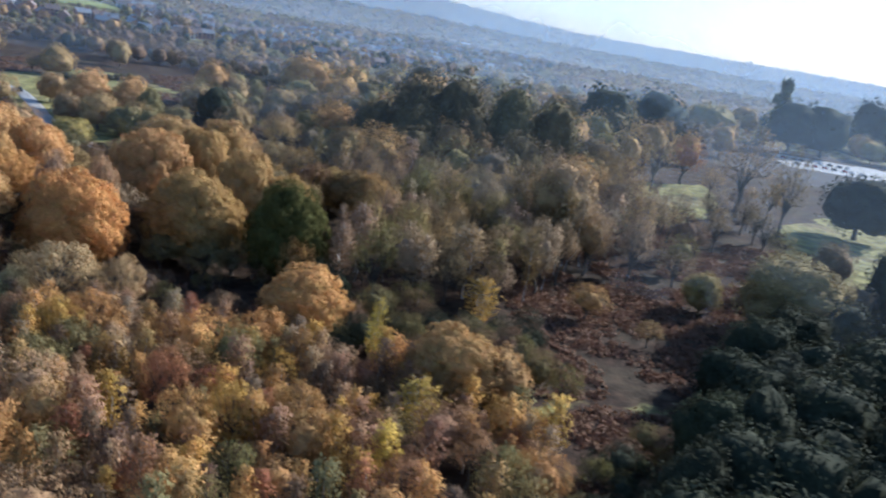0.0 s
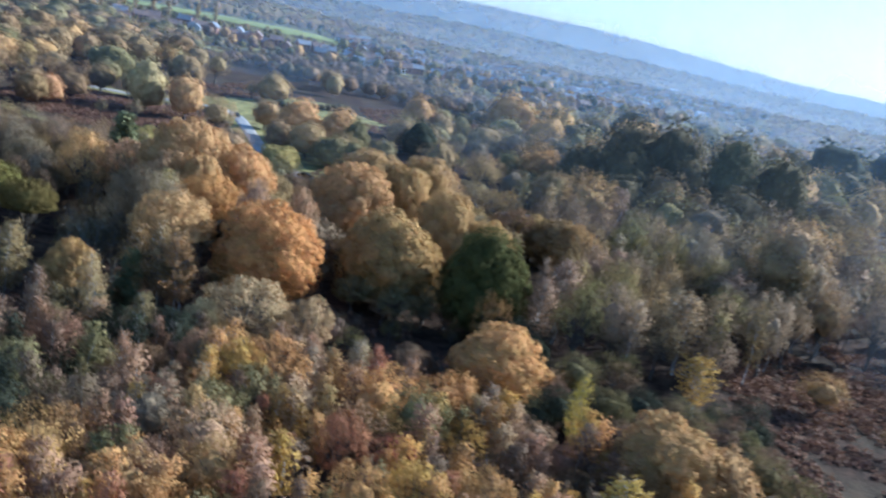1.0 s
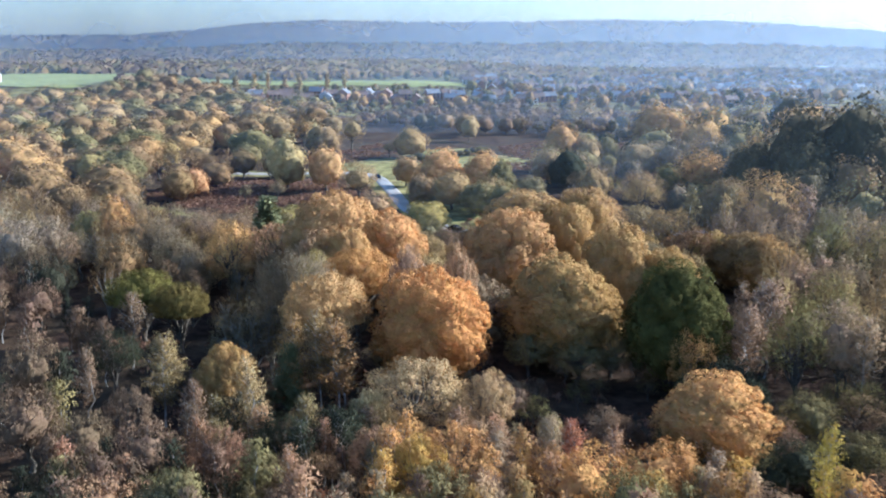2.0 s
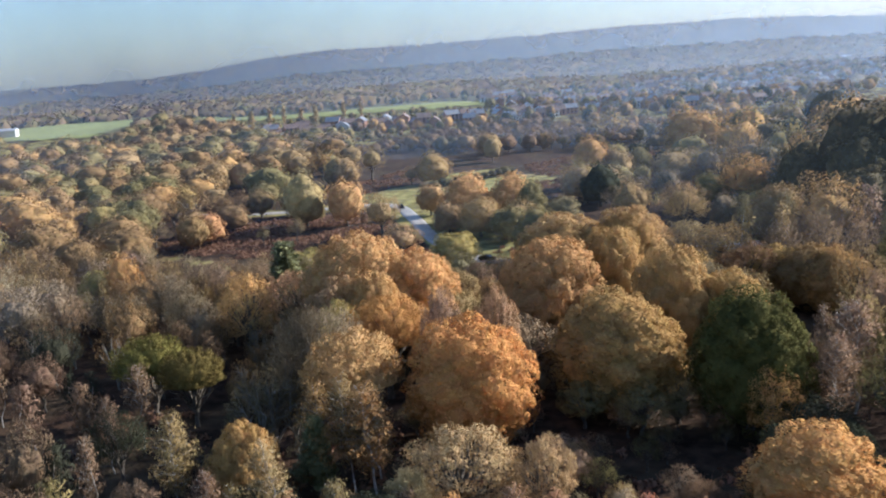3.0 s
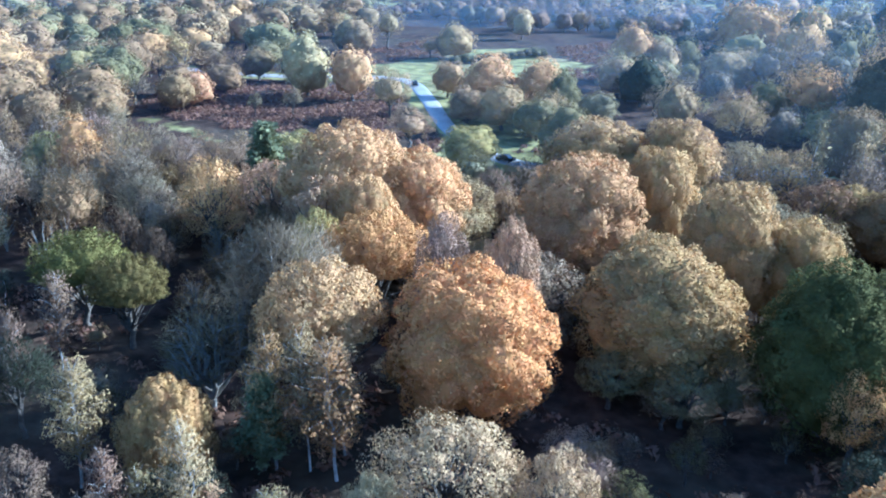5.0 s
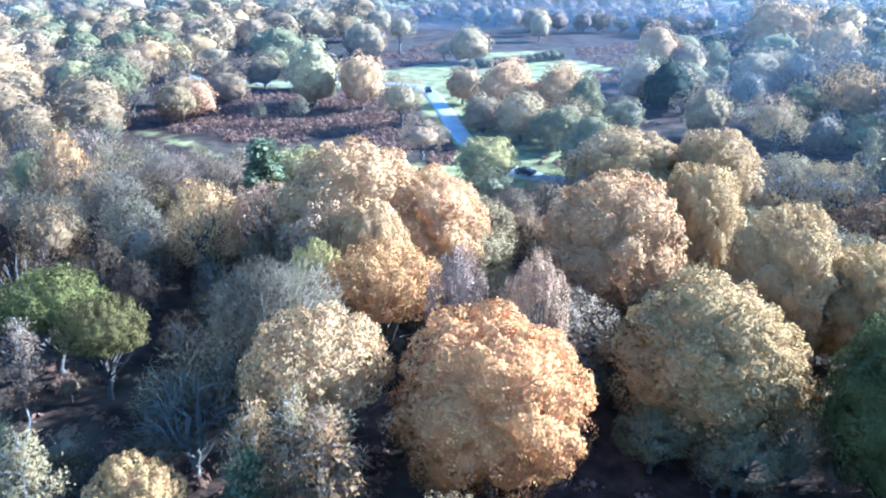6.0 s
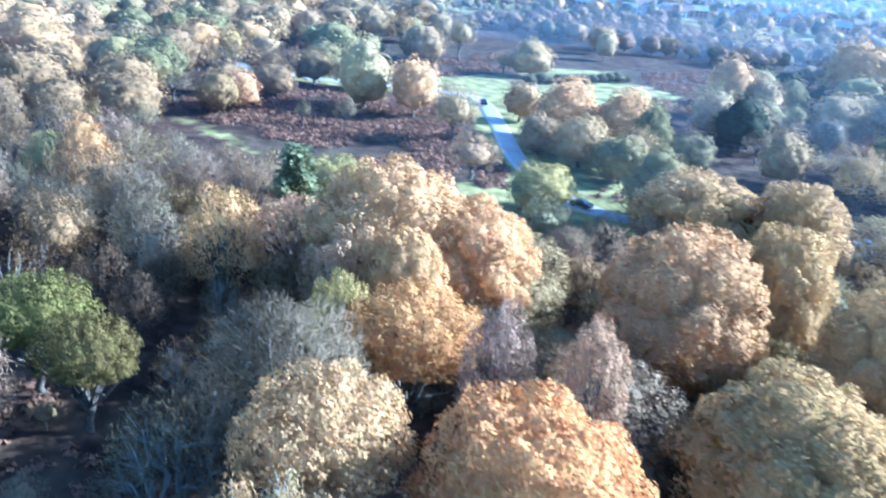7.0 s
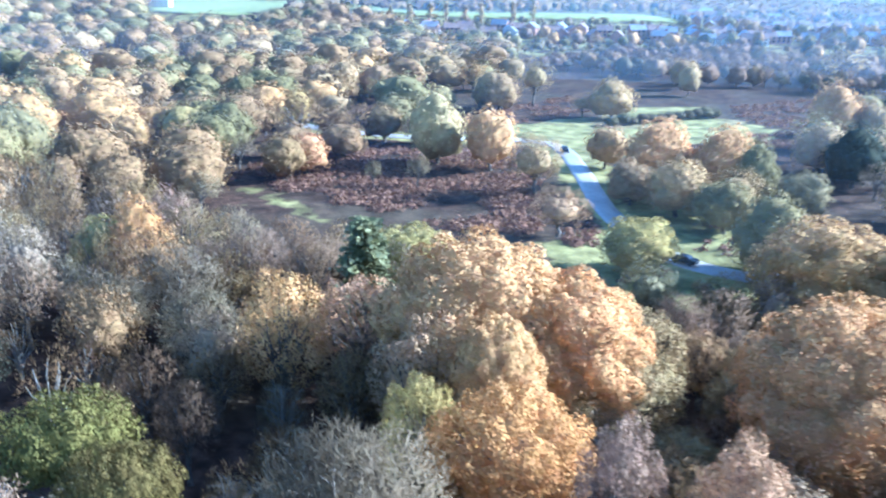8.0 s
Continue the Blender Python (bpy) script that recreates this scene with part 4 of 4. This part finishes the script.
# ---- loose stuff: bracken and the far woods ----
def bracken():
    r = np.random.default_rng(5)
    areas = [([(-200, 238), (-112, 238), (-120, 262), (-160, 300), (-215, 280)], 2600), ([(14, 128), (40, 138), (66, 160), (100, 218), (97, 260), (66, 270), (40, 255), (28, 225), (14, 180)], 4200),
             ([(14, 98), (19, 122), (40, 140), (56, 146), (40, 118), (26, 96)], 900), ([(-110, 330), (-60, 330), (-60, 440), (-125, 460), (-145, 412)], 1600), ([(-205, 325), (-185, 325), (-176, 390), (-200, 400)], 500), ([(-120, 205), (-60, 240), (-90, 300), (-125, 225)], 300), ([(-85, 120), (-20, 128), (-20, 158), (-90, 150), (-140, 150)], 420)]
    parts, facing = [], []
    for shape, count in areas:
        x0, x1 = min(p[0] for p in shape), max(p[0] for p in shape)
        y0, y1 = min(p[1] for p in shape), max(p[1] for p in shape)
        for _ in range(count):
            x, y = r.uniform(x0, x1), r.uniform(y0, y1)
            if not inside(x, y, shape) or near_line(x, y, ROAD) < 5 or near_line(x, y, FOREST_PATH) < 3.5 or noise.noise((x * 0.07, y * 0.07, 4)) < -0.15:
                continue
            wide = r.uniform(0.8, 2.0)
            d = r.normal(0, 1, (26, 3)) * [wide * 0.5, wide * 0.5, 0.3]
            d[:, 2] = np.abs(d[:, 2]) + 0.15
            parts.append(d + [x, y, land(x, y)])
            facing.append(d + [0, 0, 0.5] + r.normal(0, 0.4, d.shape))
    me = mesh_of("bracken", plates(np.concatenate(parts), np.concatenate(facing), 0.75, 0.42, r), FERN)
    ob = tagged(new("bracken", me), "tufts of dead rust-brown bracken covering open heath", "bracken", kind="stuff")
    ob.color = (0.22, 0.125, 0.08, 1)


def far_woods():
    """The wooded valley side and ridge: crowns beyond counting."""
    r = np.random.default_rng(6)
    by_tone = {}
    for _ in range(34000):
        b, far = math.radians(r.uniform(-62, 42)), 800 + 2300 * r.random() ** 0.8
        x, y = math.sin(b) * far, math.cos(b) * far
        if any(inside(x * k, y * k, FIELD) for k in (1.0, 1.03, 1.06)) or inside(x, y, [(-560, 640), (-330, 860), (-60, 1350), (140, 1400), (60, 900)]):
            continue
        size = r.uniform(5, 9) * (1 + max(0, far - 1200) / 1500)
        d = r.normal(0, 1, (9, 3))
        d[:, 2] = np.abs(d[:, 2])
        d /= np.linalg.norm(d, axis=1, keepdims=True)
        tone = int(r.integers(0, 4)) if noise.noise((x * 0.002, y * 0.002, 1)) > -0.1 else int(r.integers(2, 6))
        parts = by_tone.setdefault(tone, ([], [], [], []))
        parts[0].append(d * size * [1, 1, 0.6] + [x, y, land(x, y) + size * 0.25])
        parts[1].append(d + r.normal(0, 0.25, d.shape))
        parts[2].append(d * 0.35 + [0, 0, 0.9])
        parts[3].append(np.full((9, 1), size * 1.15))
    tones = ("tan", "umber", "tan", "olive", "umber", "sage")
    for k in sorted(by_tone):
        me = mesh_of("far_woods", plates(np.concatenate(by_tone[k][0]), np.concatenate(by_tone[k][1]), np.concatenate(by_tone[k][3]), np.concatenate(by_tone[k][3]) * 0.9, r), LEAF, np.concatenate(by_tone[k][2]))
        ob = tagged(new("far_woods", me), "distant hazy autumn woods on a long ridge", "woods", kind="stuff")
        ob.color = (*TONES[tones[k]][0], 1)



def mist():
    """Thin see-through sheets, one behind another in the valley, that paint in distance haze; thinner towards their
    tops.
    """
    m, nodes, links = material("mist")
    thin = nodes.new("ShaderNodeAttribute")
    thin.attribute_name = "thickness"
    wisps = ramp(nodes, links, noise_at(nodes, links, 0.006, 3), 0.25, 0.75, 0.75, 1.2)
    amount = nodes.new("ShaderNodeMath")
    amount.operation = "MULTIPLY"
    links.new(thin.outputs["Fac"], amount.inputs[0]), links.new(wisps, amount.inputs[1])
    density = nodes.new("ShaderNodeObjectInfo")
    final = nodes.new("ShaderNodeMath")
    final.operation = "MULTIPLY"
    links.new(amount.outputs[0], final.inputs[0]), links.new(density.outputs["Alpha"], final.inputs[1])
    haze = nodes.new("ShaderNodeMixShader")
    haze.inputs[0].default_value = 0.5
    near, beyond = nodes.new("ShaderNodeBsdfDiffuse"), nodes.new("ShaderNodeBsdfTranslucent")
    # pale blue put on the sheets as the colour of hazy air
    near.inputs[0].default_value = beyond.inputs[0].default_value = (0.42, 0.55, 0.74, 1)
    links.new(near.outputs[0], haze.inputs[1]), links.new(beyond.outputs[0], haze.inputs[2])
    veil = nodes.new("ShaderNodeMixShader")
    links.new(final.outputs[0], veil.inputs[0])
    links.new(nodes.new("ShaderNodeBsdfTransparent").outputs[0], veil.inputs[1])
    links.new(haze.outputs[0], veil.inputs[2])
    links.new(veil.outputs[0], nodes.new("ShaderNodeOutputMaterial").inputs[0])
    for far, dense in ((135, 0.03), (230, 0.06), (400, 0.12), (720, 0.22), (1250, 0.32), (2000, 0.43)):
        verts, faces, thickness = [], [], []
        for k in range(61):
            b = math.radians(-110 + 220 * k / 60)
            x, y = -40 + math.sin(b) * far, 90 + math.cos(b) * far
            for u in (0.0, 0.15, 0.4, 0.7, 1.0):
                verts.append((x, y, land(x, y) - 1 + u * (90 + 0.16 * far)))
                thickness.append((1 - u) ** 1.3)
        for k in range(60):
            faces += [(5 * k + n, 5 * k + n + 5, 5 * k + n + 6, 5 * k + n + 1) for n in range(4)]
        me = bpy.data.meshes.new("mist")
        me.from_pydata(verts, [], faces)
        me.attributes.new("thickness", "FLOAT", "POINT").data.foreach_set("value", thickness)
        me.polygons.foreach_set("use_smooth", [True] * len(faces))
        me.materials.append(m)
        ob = tagged(new("mist", me), "thin pale blue sheet standing in for distance haze", "mist", kind="stuff")
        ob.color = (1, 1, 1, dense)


join_uncounted()
bracken()
far_woods()
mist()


# ---- houses of the far town ----
def part(name, bm, material_, parent, label=""):
    me = bpy.data.meshes.new(name)
    bm.to_mesh(me)
    bm.free()
    me.materials.append(material_)
    ob = new(name, me)
    ob.parent = parent
    return tagged(ob, label)


def box(bm, x0, x1, y0, y1, z0, z1):
    m = Matrix.LocRotScale(((x0 + x1) / 2, (y0 + y1) / 2, (z0 + z1) / 2), None, (x1 - x0, y1 - y0, z1 - z0))
    bmesh.ops.create_cube(bm, size=1, matrix=m)


def house(wide, deep, eaves, ridge, wall, roof, label, category="house"):
    base = new("house")
    bm = bmesh.new()
    box(bm, -wide / 2, wide / 2, -deep / 2, deep / 2, -0.5, eaves)
    for s in (-1, 1):
        a = [bm.verts.new(p) for p in ((s * wide / 2, -deep / 2, eaves), (s * wide / 2, deep / 2, eaves), (s * wide / 2, 0, ridge - 0.1))]
        bm.faces.new(a)
    part("wall", bm, wall, base)
    bm = bmesh.new()
    o, w = 0.4, wide / 2 + 0.3
    low = eaves - o * (ridge - eaves) / (deep / 2)
    top = [(-w, -deep / 2 - o, low), (w, -deep / 2 - o, low), (w, 0, ridge), (-w, 0, ridge), (w, deep / 2 + o, low), (-w, deep / 2 + o, low)]
    v = [bm.verts.new(p) for p in top]
    u = [bm.verts.new((x, y, z + 0.22)) for x, y, z in top]
    for f in ((0, 1, 2, 3), (3, 2, 4, 5)):
        bm.faces.new([u[k] for k in f]), bm.faces.new([v[k] for k in reversed(f)])
    for a, b in ((0, 1), (1, 2), (2, 4), (4, 5), (5, 3), (3, 0)):
        bm.faces.new((v[a], v[b], u[b], u[a]))
    roof_ob = part("roof", bm, roof, base)
    if category == "house":
        bm = bmesh.new()
        box(bm, wide * 0.28, wide * 0.28 + 0.8, -0.5, 0.5, ridge - 0.8, ridge + 1.2)
        part("chimney", bm, BRICK, roof_ob)
        for s in (-1, 1):
            for x in (-0.3, 0.0, 0.3):
                for z in (0.9, 2.9):
                    if x == 0.0 and z == 1.0:
                        continue
                    bm = bmesh.new()
                    box(bm, wide * x - 0.7, wide * x + 0.7, s * deep / 2 - 0.05, s * deep / 2 + 0.05, z, z + 1.3)
                    part("window", bm, PANE, base)
    return tagged(base, label, category, "houses of the town")


patterns = [
    house(9.5, 7.5, 4.4, 7.2, BRICK, BROWN_TILE, "brick house with a brown tile roof among trees"),
    house(8.5, 7, 4.4, 7.0, RENDER_WHITE, SLATE, "white rendered house with a grey slate roof among trees"),
    house(11, 7.5, 4.2, 6.8, RENDER_WHITE, BROWN_TILE, "white rendered house with a brown tile roof among trees"),
    house(10, 7.5, 4.6, 7.4, BRICK, SLATE, "brick house with a grey slate roof among trees"),
]
spots = random.Random(31)
TOWN = [(-560, 650), (-470, 770), (-320, 860), (-60, 1300), (120, 1380), (40, 1000), (-80, 700), (-230, 690), (-330, 640)]
TOWN_EDGE = [(-430, 555), (-390, 640), (-300, 690), (-200, 700), (-215, 650), (-290, 600), (-370, 560)]
built, first_use = 0, set()
while built < 270:
    x, y = spots.uniform(-560, 120), spots.uniform(550, 1380)
    edge = inside(x, y, TOWN_EDGE)
    if not (edge or inside(x, y, TOWN)) or any(inside(x * k, y * k, FIELD) for k in (0.88, 0.92, 0.96, 1.0, 1.03, 1.06, 1.09)) or any(math.hypot(x - a, y - b) < (4 + 0.5 * r if edge else 6 + r) for a, b, r in standing):
        continue
    k = spots.choice((0, 0, 3, 3, 0, 1, 2))
    m = pose(x, y, land(x, y), 0, 0, spots.choice((20, 110, 35, 125)) + spots.uniform(-8, 8))
    if k in first_use:
        copy_thing(patterns[k], m)
    else:
        patterns[k].matrix_basis = m
        first_use.add(k)
    standing.append((x, y, 9))
    built += 1
for x, y, w, d, turn in ((-705, 572, 40, 14, 30), (-668, 590, 26, 12, 34), (-745, 560, 30, 12, 24), (-1050, 1300, 40, 20, 20), (-30, 1440, 60, 24, 5), (30, 1480, 40, 22, 8)):
    hall = house(w, d, 6.0, 7.6, RENDER_WHITE, SHEET if w > 20 else TILE, "low white hall with a pale metal roof" if w > 20 else "white cottage with an orange tile roof", "hall")
    hall.matrix_basis = pose(x, y, land(x, y), 0, 0, turn)


# ---- cars ----
def car(paint, label):
    base = new("car")
    bm = bmesh.new()
    side = [(-2.1, 0.35), (-2.12, 0.75), (-2.0, 0.95), (-1.1, 1.02), (-0.55, 1.42), (0.75, 1.45), (1.5, 1.0), (2.05, 0.9), (2.12, 0.6), (2.08, 0.35)]
    rows = []
    for y, k in ((-0.88, 0.93), (-0.8, 1.0), (0.8, 1.0), (0.88, 0.93)):
        rows.append([bm.verts.new((x * (0.985 if k < 1 else 1), y * (0.82 if z > 1.1 else 1), z if k == 1 or z < 1 else z - 0.05)) for x, z in side])
    for a, b in zip(rows, rows[1:]):
        for k in range(len(side)):
            n = (k + 1) % len(side)
            bm.faces.new((a[k], a[n], b[n], b[k]))
    bm.faces.new(rows[0]), bm.faces.new(list(reversed(rows[-1])))
    bmesh.ops.recalc_face_normals(bm, faces=bm.faces)
    body = part("body", bm, paint, base)
    for s in (-1, 1):
        bm = bmesh.new()
        q = [bm.verts.new((x, s * y, z)) for x, y, z in ((-0.95, 0.83, 1.06), (1.25, 0.83, 1.06), (0.7, 0.735, 1.38), (-0.5, 0.735, 1.38))]
        bm.faces.new(q)
        part("side_window", bm, PANE, body)
    for x0, x1 in ((1.42, 0.8), (-1.02, -0.58)):
        bm = bmesh.new()
        q = [bm.verts.new(p) for p in ((x0 + 0.03, -0.68, 1.08), (x0 + 0.03, 0.68, 1.08), (x1 + 0.03 * (1 if x0 > 0 else -1), 0.6, 1.42), (x1 + 0.03 * (1 if x0 > 0 else -1), -0.6, 1.42))]
        bm.faces.new(q)
        part("windscreen" if x0 > 0 else "rear_window", bm, PANE, body)
    for x in (-1.3, 1.3):
        for y in (-0.82, 0.82):
            bm = bmesh.new()
            bmesh.ops.create_cone(bm, cap_ends=True, segments=14, radius1=0.33, radius2=0.33, depth=0.22, matrix=pose(x, y, 0.33, 90))
            part("wheel", bm, RUBBER, base)
    return tagged(base, label, "car", "cars")


def park(ob, x, y, turn, lift=0.17):
    ob.matrix_basis = pose(x, y, land(x, y) + lift, 0, 0, turn)


BLACK, SILVER, RED, WHITE = car_paint("black_paint", (0.02, 0.02, 0.025)), car_paint("silver_paint", (0.45, 0.46, 0.48)), car_paint("red_paint", (0.3, 0.03, 0.03)), car_paint("white_paint", (0.75, 0.75, 0.75))
park(car(BLACK, "small black car on the asphalt lane"), -154.0, 309, 124)
park(car(BLACK, "dark car driving on the asphalt lane"), -98.5, 244.5, 172)
park(car(WHITE, "white car on the lane beyond the trees"), -52.0, 259.5, 30)
lot = random.Random(3)
for k in range(16):
    shade = lot.choice((BLACK, BLACK, SILVER, RED, WHITE))
    park(car(shade, "parked car on the pale gravel car park"), 190 + 5.5 * (k % 8) + lot.uniform(-1, 1), 517 + 22 * (k // 8) + lot.uniform(-1, 1), 95 + lot.uniform(-6, 6), 0.16)
